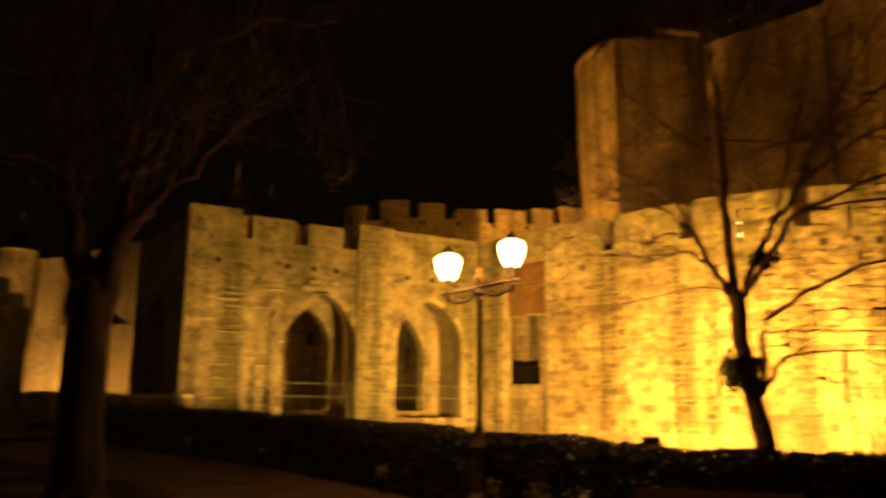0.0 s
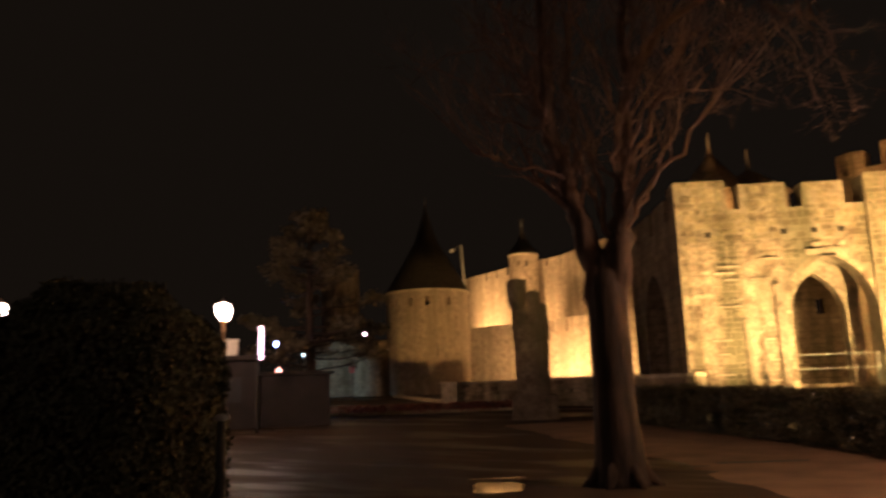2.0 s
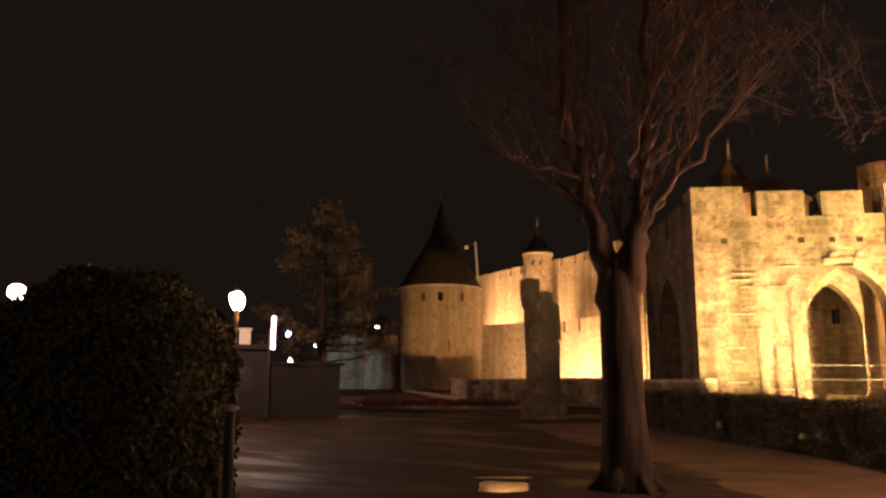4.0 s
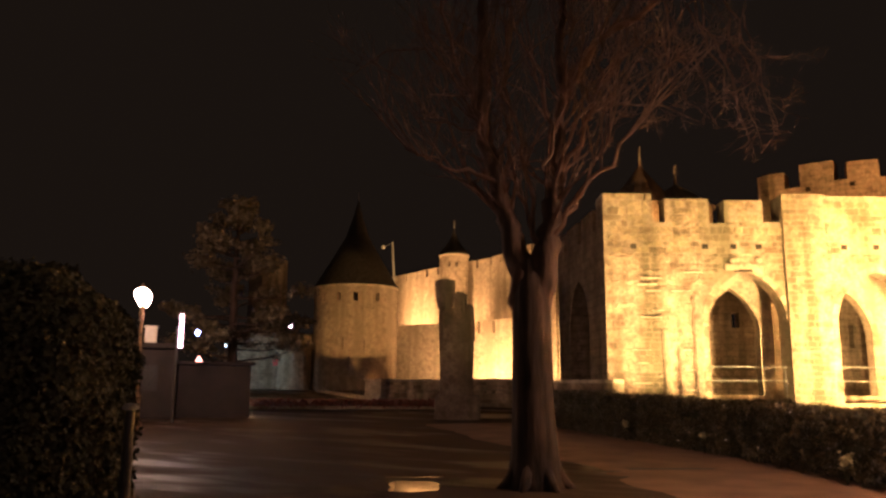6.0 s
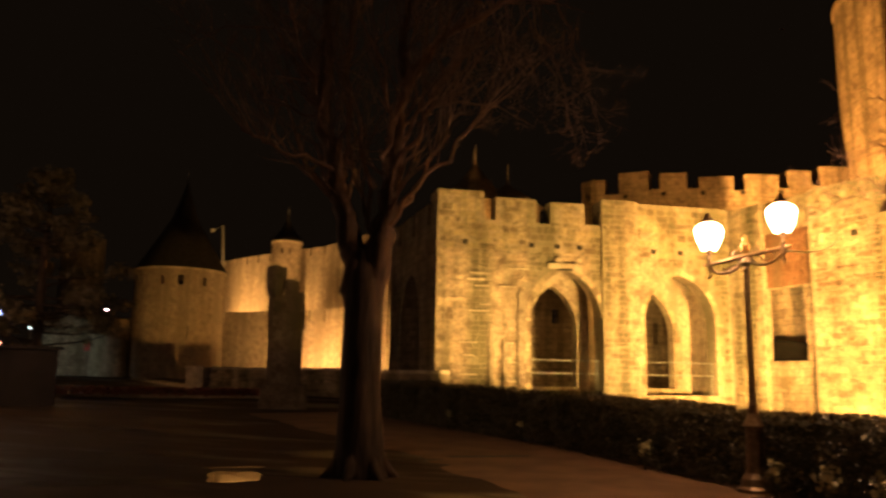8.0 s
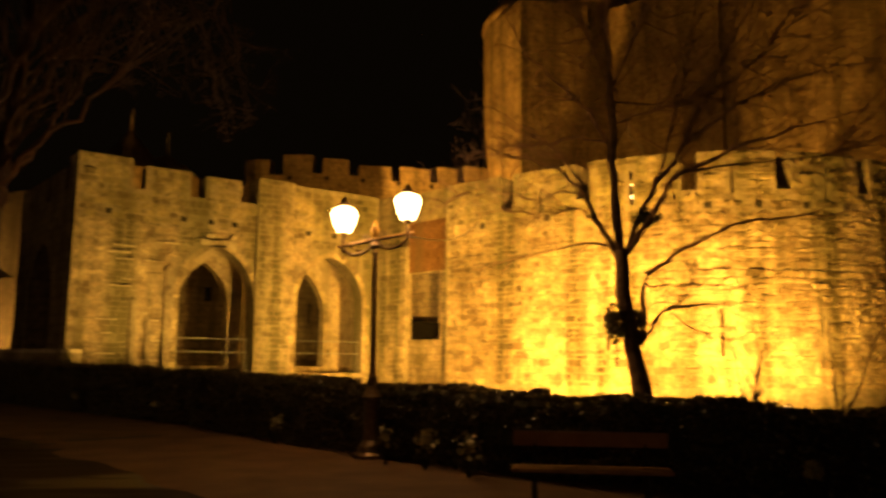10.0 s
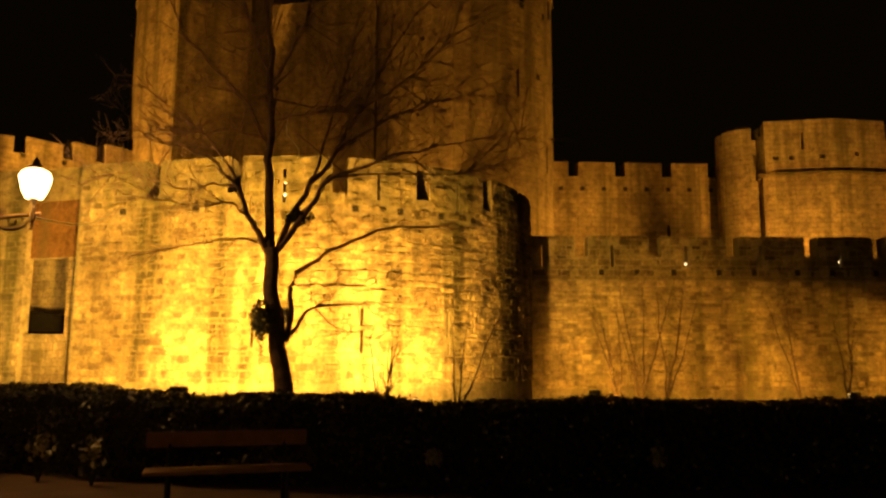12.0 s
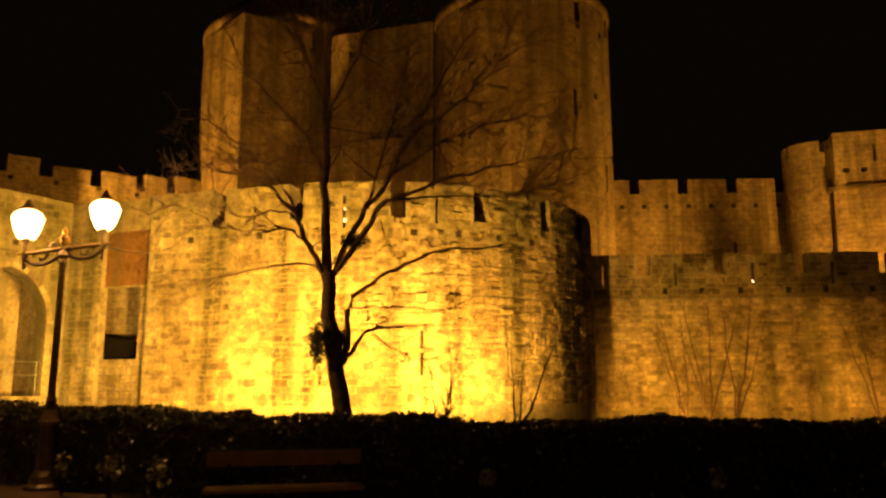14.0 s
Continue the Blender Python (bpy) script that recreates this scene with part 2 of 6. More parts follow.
def lathe(bm, profile, n=24, c=(0, 0)):
    """A body turned round the vertical through c, from (radius, height) pairs."""
    rings = []
    for r, z in profile:
        if r < 1e-4:
            rings.append([bm.verts.new((c[0], c[1], z))])
        else:
            rings.append([bm.verts.new((c[0] + r * math.cos(2 * math.pi * k / n), c[1] + r * math.sin(2 * math.pi * k / n), z)) for k in range(n)])
    for r0, r1 in zip(rings, rings[1:]):
        for k in range(n):
            a = [r0[k % len(r0)], r0[(k + 1) % len(r0)], r1[(k + 1) % len(r1)], r1[k % len(r1)]]
            a = list(dict.fromkeys(a))
            if len(a) > 2:
                bm.faces.new(a)


def ground_z(x, y):
    """The ground is level near the path and rises gently towards the bridge and the far ramparts."""
    d = math.hypot(x, y)
    lift = max(0.0, d - 14.0) * 0.025 * max(0.0, min(1.0, 0.6 - x * 0.08))
    return min(lift, 1.6)


# ---- walls: a path in plan, a thickness and columns ----
class Course:
    """A plan line of straight pieces and arcs; at(s) gives a place and the direction that faces out."""

    def __init__(self, points):
        self.p = [Vector((x, y)) for x, y in points]
        self.s = [0.0]
        for a, b in zip(self.p, self.p[1:]):
            self.s.append(self.s[-1] + (b - a).length)
        self.length = self.s[-1]

    def at(self, s):
        i = 0
        while i < len(self.p) - 2 and s > self.s[i + 1]:
            i += 1
        d = (self.p[i + 1] - self.p[i]).normalized()
        q = self.p[i] + d * (s - self.s[i])
        return q, Vector((d.y, -d.x))


def core(name, course, cols, thick, mat, parent, step=0.7, label="", out=0.0):
    """Upright columns (s0, s1, bottom, top) along a course, as one solid mesh with a uv in metres."""
    verts, faces, uv = [], [], []
    for s0, s1, zb, zt in cols:
        n = max(1, int(math.ceil((s1 - s0) / step)))
        b0 = len(verts)
        for k in range(n + 1):
            s = s0 + (s1 - s0) * k / n
            q, o = course.at(min(max(s, 1e-4), course.length - 1e-4))
            for off in (out, -thick):
                for z in (zb, zt):
                    verts.append((q.x + o.x * off, q.y + o.y * off, z))
                    uv.append((s + (0 if off == out else 3.3), z))
        for k in range(n):
            a, c = b0 + 4 * k, b0 + 4 * k + 4
            faces += [(a, c, c + 1, a + 1), (a + 3, c + 3, c + 2, a + 2), (a + 1, c + 1, c + 3, a + 3), (a, a + 2, c + 2, c)]
        a, c = b0, b0 + 4 * n
        faces += [(a, a + 1, a + 3, a + 2), (c, c + 2, c + 3, c + 1)]
    # weld neighbours and drop the faces between them
    index, remap, wv, wu = {}, [], [], []
    for v, t in zip(verts, uv):
        key = (round(v[0], 3), round(v[1], 3), round(v[2], 3))
        if key not in index:
            index[key] = len(wv)
            wv.append(v)
            wu.append(t)
        remap.append(index[key])
    seen = {}
    for f in faces:
        g = tuple(remap[i] for i in f)
        if len(set(g)) == 4:
            seen.setdefault(frozenset(g), []).append(g)
    return mesh_part(name, wv, [g[0] for g in seen.values() if len(g) == 1], mat, parent, label, uv=wu)


def stones(course, s0, s1, z0, z1, keep, seed, high=0.21, wide=0.36, proud=0.05, rag=1.0):
    """Facing blocks in courses: each a list of 8 corner points; keep(s, z) tells where there is wall."""
    rnd = random.Random(seed)
    blocks = []
    z = z0
    while z < z1 - 0.1:
        h = min(high * rnd.uniform(0.65, 1.3), z1 - z)
        s = s0 + rnd.uniform(0, 0.2)
        while s < s1 - 0.08:
            w = min(wide * rnd.choice((0.55, 0.8, 1.0, 1.2, 1.5)) * rnd.uniform(0.85, 1.15), s1 - s)
            if all(keep(a, b) for a in (s + 0.03, s + w / 2, s + w - 0.03) for b in (z + 0.03, z + h - 0.03)):
                g = 0.014
                d = proud * rnd.uniform(0.2, 1.0) * (1.9 if rnd.random() < 0.22 else 1.0)
                pts = []
                for off, m in ((-0.02, 0.0), (d, 0.012)):
                    for a, b in ((s + g + m, z + g + m), (s + w - g - m, z + g + m), (s + w - g - m, z + h - g - m), (s + g + m, z + h - g - m)):
                        q, o = course.at(a + rnd.uniform(-0.03, 0.03) * rag)
                        e = off + (rnd.uniform(-0.018, 0.018) if off > 0 else 0)
                        pts.append(Vector((q.x + o.x * e, q.y + o.y * e, b + rnd.uniform(-0.022, 0.022) * rag)))
                blocks.append(pts)
            s += w
        z += h
    return blocks


STONE_FACES = [(4, 5, 6, 7), (0, 1, 5, 4), (1, 2, 6, 5), (2, 3, 7, 6), (3, 0, 4, 7)]
LATE = []


def face_with(blocks, parent, focus, limit=300, mats=None):
    """The blocks nearest to a place of the plan become parts, the rest one joined facing; laid at the end of the file."""
    LATE.append((blocks, parent, focus, limit, mats or (M_BLOCK, M_BLOCKS)))


def lay_facings():
    for blocks, parent, focus, limit, mats in LATE:
        f = Vector(focus)
        blocks = sorted(blocks, key=lambda p: (p[0] - f).length)
        for p in blocks[:limit]:
            c = sum(p, Vector()) / 8
            ob = mesh_part("stone_block", [v - c for v in p], STONE_FACES, mats[0], parent)
            ob.location = c
        verts, faces = [], []
        for p in blocks[limit:]:
            n = len(verts)
            verts += p
            faces += [tuple(n + i for i in q) for q in STONE_FACES]
        if verts:
            tagged(mesh_part("stone_facing", verts, faces, mats[1], parent), kind="stuff")


def lamp(name, at, to, power, colour=SODIUM, size=0.3, cone=100, blend=0.6):
    d = bpy.data.lights.new(name, "SPOT")
    d.energy, d.color, d.shadow_soft_size = power, colour, size
    d.spot_size, d.spot_blend = radians(cone), blend
    ob = new(name, d)
    ob.matrix_basis = look(at, to)
    return ob


M_FLOOD = glow("floodlight_glass", (1.0, 0.7, 0.3), 6.0)


def floodlight(at, to, power, cone=110, blend=0.7, colour=SODIUM, label="small black floodlight on the ground by the rampart", size=0.18):
    """A flood lamp on a bracket, with its beam."""
    gz = ground_z(at[0], at[1])
    lift = at[2]
    at = (at[0], at[1], gz + 0.4 + lift)
    m = look(at, to)
    way = (Vector(to) - Vector(at)).normalized()
    ob = base("floodlight", (0, 0, 0), label, "floodlight", "floodlights at the ramparts")
    ob.matrix_basis = Matrix.Translation(at)
    r = m.to_3x3().to_4x4()
    bm = bmesh.new()
    box(bm, (0, 0, 0.1), (0.42, 0.3, 0.16), bevel=0.02)
    bmesh.ops.transform(bm, matrix=r, verts=bm.verts)
    part("housing", bm, M_IRON, ob)
    bm = bmesh.new()
    box(bm, (0, 0, 0.012), (0.36, 0.24, 0.01))
    bmesh.ops.transform(bm, matrix=r, verts=bm.verts)
    part("glass", bm, M_FLOOD, ob, "glowing front glass")
    bm = bmesh.new()
    for sx in (-0.24, 0.24):
        p = r @ Vector((sx, 0, 0.1))
        tube(bm, [p, (p.x, p.y, -0.35)], [0.018, 0.018], 5)
    box(bm, (0, 0, -0.36), (0.6, 0.3, 0.04))
    part("bracket", bm, M_IRON, ob)
    if lift > 0:
        bm = bmesh.new()
        box(bm, (0, 0, -0.38 - lift / 2 - 0.03), (0.7, 0.5, lift + 0.06), bevel=0.02)
        part("plinth", bm, M_CORE, ob)
    lamp("floodlight_beam", Vector(at) + way * 0.06, to, power, colour, size, cone, blend)
    return ob


# ---- ground ----
def make_ground():
    xs = sorted(set([-1500, -700, -350, -200, -120] + list(range(-90, 91, 3)) + [120, 200, 350, 700, 1500]))
    ys = sorted(set([-1500, -600, -200, -80, -40] + list(range(-20, 101, 3)) + [130, 200, 350, 700, 1500]))
    verts = [(x, y, ground_z(x, y)) for y in ys for x in xs]
    nx = len(xs)
    faces = [(j * nx + i, j * nx + i + 1, (j + 1) * nx + i + 1, (j + 1) * nx + i) for j in range(len(ys) - 1) for i in range(nx - 1)]
    tagged(mesh_part("ground", verts, faces, M_GROUND, smooth=True), "dark wet asphalt square in front of the ramparts", "ground", kind="structure")


make_ground()

HEDGE = Course([(-11.5, 25.2), (-9.0, 22.7), (-3.1, 17.4), (-1.65, 15.6), (0.55, 12.5), (2.1, 10.35), (3.6, 8.7), (6.2, 6.7), (10.5, 4.6), (16.0, 2.6), (24.0, 0.4)])


def make_path():
    verts, faces = [], []
    n = 90
    for k in range(n + 1):
        q, o = HEDGE.at(HEDGE.length * k / n * 0.999 + 0.001)
        wob = 0.12 * math.sin(k * 0.7) + 0.06 * math.sin(k * 1.9)
        for a in (-0.9, 0.0, 1.2, 2.6, 3.6 + wob):
            x, y = q.x + o.x * a, q.y + o.y * a
            verts.append((x, y, ground_z(x, y) + (0.012 if a < 3.4 else 0.004)))
    for k in range(n):
        for j in range(4):
            a = k * 5 + j
            faces.append((a, a + 5, a + 6, a + 1))
    tagged(mesh_part("path", verts, faces, M_PATH, smooth=True), "sandy footpath along the clipped hedge", "path", kind="structure")


make_path()


# ---- gatehouse over the bridge ----
def arch_z(s, sc, a, spring, apex):
    """Underside of a pointed arch of half width a."""
    c = ((apex - spring) ** 2 - a * a) / (2 * a)
    r = a + c
    return spring + math.sqrt(max(0.0, r * r - (abs(s - sc) + c) ** 2))


def cut_columns(tops, openings, z0, step=0.1):
    """Columns below stepped tops (s0, s1, z), leaving openings: (centre, half width, floor, spring, apex) arches."""
    cols = []
    for s0, s1, zt in tops:
        marks = {s0, s1}
        for sc, a, fl, sp, ap in openings:
            k = max(1, int(2 * a / step))
            marks |= {sc - a + 2 * a * i / k for i in range(k + 1)}
        marks = sorted(m for m in marks if s0 - 1e-6 <= m <= s1 + 1e-6)
        for a0, a1 in zip(marks, marks[1:]):
            if a1 - a0 < 1e-5:
                continue
            mid = (a0 + a1) / 2
            hit = None
            for op in openings:
                if abs(mid - op[0]) < op[1]:
                    hit = op
            if hit is None:
                cols.append((a0, a1, z0, zt))
            else:
                sc, a, fl, sp, ap = hit
                top = arch_z(mid, sc, a, sp, ap) if ap > sp else sp
                if fl > z0:
                    cols.append((a0, a1, z0, fl))
                cols.append((a0, a1, top, zt))
    return cols


def wall_keep(tops, openings, ring=0.24):
    def keep(s, z):
        if not any(a <= s <= b and z <= zt - 0.02 for a, b, zt in tops):
            return False
        for sc, a, fl, sp, ap in openings:
            if abs(s - sc) < a + ring:
                big = arch_z(s, sc, a + ring, sp, ap + ring * 1.15) if ap > sp else sp + ring
                if fl - (0 if ap > sp else ring) < z < big:
                    return False
        return True
    return keep


def voussoirs(course, op, parent, ring=0.24, proud=0.05):
    """Dressed stones round a pointed arch, and its jambs."""
    sc, a, fl, sp, ap = op
    c = ((ap - sp) ** 2 - a * a) / (2 * a)
    r = a + c
    end = math.acos(c / r)
    for side in (-1, 1):
        n = 8
        for k in range(n):
            pts = []
            for off in (-0.05, proud):
                for ang, rad in ((k, r), (k + 1, r), (k + 1, r + ring), (k, r + ring)):
                    t = end * (ang + (0.03 if ang == k else -0.03)) / n
                    s, z = sc + side * (rad * math.cos(t) - c), sp + rad * math.sin(t)
                    q, o = course.at(s)
                    pts.append(Vector((q.x + o.x * off, q.y + o.y * off, z)))
            if side < 0:
                pts = [pts[i] for i in (3, 2, 1, 0, 7, 6, 5, 4)]
            m = sum(pts, Vector()) / 8
            mesh_part("voussoir", [p - m for p in pts], STONE_FACES, M_DRESSED, parent).location = m
        z = fl
        k = 0
        while z < sp - 0.05:
            h = min(0.36, sp - z)
            wd = ring + (0.12 if k % 2 else 0.0)
            s0, s1 = (sc + a, sc + a + wd) if side > 0 else (sc - a - wd, sc - a)
            pts = []
            for off in (-0.05, proud * 0.6):
                for s, zz in ((s0 + 0.008, z + 0.008), (s1 - 0.008, z + 0.008), (s1 - 0.008, z + h - 0.008), (s0 + 0.008, z + h - 0.008)):
                    q, o = course.at(s)
                    pts.append(Vector((q.x + o.x * off, q.y + o.y * off, zz)))
            m = sum(pts, Vector()) / 8
            mesh_part("jamb_stone", [p - m for p in pts], STONE_FACES, M_DRESSED, parent).location = m
            z += h
            k += 1


DECK = 1.32
GATE = Course([(-8.41, 25.0), (1.38, 30.65)])
ARCHES = [(4.77, 1.33, DECK - 0.22, 3.75, 5.5), (9.22, 1.42, DECK - 0.22, 3.75, 5.5)]
GATE_TOPS = [(0, 1.69, 8.2), (1.69, 2.13, 7.18), (2.13, 3.65, 8.02), (3.65, 4.18, 7.15), (4.18, 5.5, 7.97), (5.5, 6.08, 7.2), (6.08, GATE.length, 8.12)]
FLANK = Course([(-12.43, 30.92), (-8.41, 25.0)])
FLANK_ARCH = [(3.45, 1.5, DECK, 3.6, 5.6)]


def gatehouse():
    ob = base("gatehouse", (0, 0, 0), "crenellated limestone gatehouse with two open pointed arches over the moat bridge", "gatehouse")
    wall = core("front_wall", GATE, cut_columns(GATE_TOPS, ARCHES, -1.0, 0.04), 0.7, M_CORE, ob)
    holes = [(s, 0.11, 6.26, 6.46, 0) for s in (1.0, 3.45, 4.42, 5.28, 6.6, 8.2, 9.3)]
    keep0 = wall_keep(GATE_TOPS, ARCHES)

    def keep(s, z):
        return keep0(s, z) and not any(abs(s - h[0]) < 0.13 and 6.22 < z < 6.46 for h in holes)
    face_with(stones(GATE, 0.0, GATE.length - 0.05, 0.9, 6.1, keep, 11, proud=0.024), wall, (-3.0, 28.0, 4.0), 300, (M_GATEBLOCK, M_GATEBLOCKS))
    face_with(stones(GATE, 0.0, GATE.length - 0.05, 6.1, 8.2, keep, 19, proud=0.026), wall, (-3.0, 28.0, 7.0), 0, (M_TOPMOSS, M_TOPMOSS))
    # the pier between the arches stands a little forward
    pier_line = Course([(-8.41 + 0.866 * 6.1 + 0.5 * 0.17, 25.0 + 0.5 * 6.1 - 0.866 * 0.17), (-8.41 + 0.866 * 7.52 + 0.5 * 0.17, 25.0 + 0.5 * 7.52 - 0.866 * 0.17)])
    pier = core("pier", pier_line, [(0, pier_line.length, -1.0, 8.16)], 0.18, M_CORE, ob)
    face_with(stones(pier_line, 0.0, pier_line.length, 0.9, 8.16, lambda s, z: True, 23, proud=0.02), pier, (-2.5, 28.3, 4.0), 60, (M_GATEBLOCK, M_GATEBLOCKS))
    for h in holes:
        q, o = GATE.at(h[0])
        bm = bmesh.new()
        box(bm, (q.x + o.x * 0.012, q.y + o.y * 0.012, 6.34), (0.2, 0.02, 0.17), 30)
        part("putlog_hole", bm, M_DARK, wall, "small dark beam hole")
    for op in ARCHES:
        voussoirs(GATE, op, wall, 0.19, 0.02)
    # shallow buttress strips between the arches
    side = core("flank_wall", FLANK, cut_columns([(0, 1.2, 7.9), (1.2, 1.7, 7.0), (1.7, 3.6, 7.9), (3.6, 4.1, 7.0), (4.1, 5.8, 7.9), (5.8, 6.3, 7.1), (6.3, FLANK.length - 0.02, 8.15)], FLANK_ARCH, -1.0), 0.9, M_TOWER, ob)
    # the passage behind the front: inner wall with narrower arches, end walls and a pillar
    def behind(depth, s0, s1):
        return Course([(-8.41 + 0.866 * s0 - 0.5 * depth, 25.0 + 0.5 * s0 + 0.866 * depth), (-8.41 + 0.866 * s1 - 0.5 * depth, 25.0 + 0.5 * s1 + 0.866 * depth)])
    inner_line = behind(2.35, 0.0, GATE.length)
    inner_arches = [(5.1, 0.98, DECK, 3.55, 5.2), (9.33, 0.86, DECK, 3.4, 5.08)]
    inner = core("inner_wall", inner_line, cut_columns([(0.7, 6.55, 6.59), (7.7, 10.93, 6.59)], inner_arches, -1.0, 0.05), 0.45, M_PLASTER, ob, label="smooth pale inner wall with narrower arches")
    voussoirs(inner_line, inner_arches[1], inner, 0.2, 0.05)
    for s, depth, wide in ((10.95, 0.71, 2.6), (0.75, 0.71, 4.6)):
        p, q = behind(depth, s, s + 1).p[0], behind(depth + wide, s, s + 1).p[0]
        side_line = Course([tuple(p), tuple(q)] if s < 5 else [tuple(q), tuple(p)])
        core("side_wall", side_line, [(0, side_line.length, -1.0, 6.59)], 0.3, M_PLASTER, ob)
    post_line = behind(3.6, 6.78, 7.1)
    core("inner_pillar", post_line, [(0, post_line.length, -1.0, 6.59)], 0.35, M_PLASTER, ob)
    far = behind(7.5, 0.6, GATE.length + 5.0)
    # yard wall takes the darkened stone so that it reads as unlit
    core("yard_wall", far, cut_columns([(0.0, far.length, 7.4)], [(6.55, 0.17, 4.15, 4.8, 0), (7.75, 0.12, 3.3, 4.3, 0), (11.5, 0.12, 3.3, 4.3, 0)], -1.0), 0.5, M_SHADED, ob, label="coursed wall behind the passage, coloured dark as if unlit")
    q, o = inner_line.at(6.6)
    q2, o2 = inner_line.at(7.05)
    bm = bmesh.new()
    tube(bm, [(q.x + o.x * 0.25, q.y + o.y * 0.25, 3.3), (q2.x + o.x * 0.6, q2.y + o.y * 0.6, 4.7)], [0.014, 0.014], 6)
    part("stay_rod", bm, M_RAIL, ob, "thin slanting stay rod under the vault")
    bm = bmesh.new()
    d = Vector((0.866, 0.5, 0))
    nrm = Vector((-0.5, 0.866, 0))
    o0 = Vector((-8.41, 25.0, 0))

    def slab(z0, z1, s0, s1, n0, n1):
        vs = []
        for z in (z0, z1):
            for s, n in ((s0, n0), (s1, n0), (s1, n1), (s0, n1)):
                p = o0 + d * s + nrm * n
                vs.append(bm.verts.new((p.x, p.y, z)))
        for f in ((0, 1, 2, 3), (7, 6, 5, 4), (0, 4, 5, 1), (1, 5, 6, 2), (2, 6, 7, 3), (3, 7, 4, 0)):
            bm.faces.new([vs[i] for i in f])
    slab(6.6, 6.85, 0.75, 10.9, 0.705, 5.38)
    part("passage_ceiling", bm, M_COURSED, ob)
    bm = bmesh.new()
    slab(DECK - 0.62, DECK - 0.224, 0.75, 10.9, 0.705, 3.2)
    part("bridge_deck", bm, M_COURSED, ob)
    # pale patch of broken stones with a dark slot above the arch
    rp = random.Random(78)
    for s, z, w, h in ((4.3, 5.62, 0.5, 0.2), (4.78, 5.66, 0.42, 0.16), (5.16, 5.58, 0.34, 0.3), (4.42, 5.84, 0.3, 0.14), (5.22, 5.84, 0.22, 0.16)):
        q, o = GATE.at(s)
        bm = bmesh.new()
        box(bm, (q.x + o.x * 0.07, q.y + o.y * 0.07, z), (w, 0.16, h), 30 + rp.uniform(-3, 3), 0.03)
        for v in bm.verts:
            v.co += 0.03 * noise.noise_vector(v.co * 4.0)
        part("broken_lintel_stone", bm, M_SMOOTH, wall)
    q, o = GATE.at(4.72)
    bm = bmesh.new()
    box(bm, (q.x + o.x * 0.06, q.y + o.y * 0.06, 5.5), (0.62, 0.06, 0.07), 30)
    part("dark_slot", bm, M_DARK, wall)
    # worn toothing of a lost wall, jutting from the face
    rnd = random.Random(77)
    for s, top, wide in ((1.95, 3.5, 0.2), (2.45, 2.9, 0.16), (3.05, 4.6, 0.26)):
        q, o = GATE.at(s)
        bm = bmesh.new()
        box(bm, (q.x + o.x * 0.04, q.y + o.y * 0.04, (1.0 + top) / 2), (wide, 0.22, top - 1.0), 30, 0.04)
        bmesh.ops.subdivide_edges(bm, edges=[e for e in bm.edges if abs(e.verts[0].co.z - e.verts[1].co.z) > 1], cuts=8)
        for v in bm.verts:
            v.co += 0.06 * noise.noise_vector(v.co * 3.0)
        part("broken_rib", bm, M_CORE, wall)
    for k in range(15):
        s, z = rnd.choice((1.35, 1.75, 2.3, 2.75)) + rnd.uniform(-0.25, 0.25), 1.5 + 0.22 * rnd.randint(0, 19)
        q, o = GATE.at(s)
        bm = bmesh.new()
        box(bm, (q.x + o.x * 0.05, q.y + o.y * 0.05, z), (rnd.uniform(0.35, 0.75), rnd.uniform(0.07, 0.13), rnd.uniform(0.035, 0.06)), 30 + rnd.uniform(-4, 4), 0.015)
        part("toothing_stone", bm, M_SMOOTH, wall)
    return ob


gatehouse()


def railing(s0, s1):
    q, o = GATE.at((s0 + s1) / 2)
    ob = base("metal_railing", (q.x - o.x * 0.25, q.y - o.y * 0.25, DECK), "pale galvanised pipe railing across the open arch", "railing", "railings in the arches", rz=30)
    h = (s1 - s0) / 2
    for z in (0.96, 0.5):
        bm = bmesh.new()
        tube(bm, [(-h, 0, z), (h, 0, z)], [0.016, 0.016], 8)
        part("rail", bm, M_RAIL, ob)
    for x in (-h + 0.06, h - 0.06):
        bm = bmesh.new()
        tube(bm, [(x, 0, -0.26), (x, 0, 0.96)], [0.011, 0.011], 8)
        part("post", bm, M_RAIL, ob)


railing(3.46, 6.08)
railing(7.82, 10.62)

# ---- wall with the opening beside the gatehouse, and the barbican drum ----
NICHE = Course([(1.38, 30.65), (3.8, 27.8)])


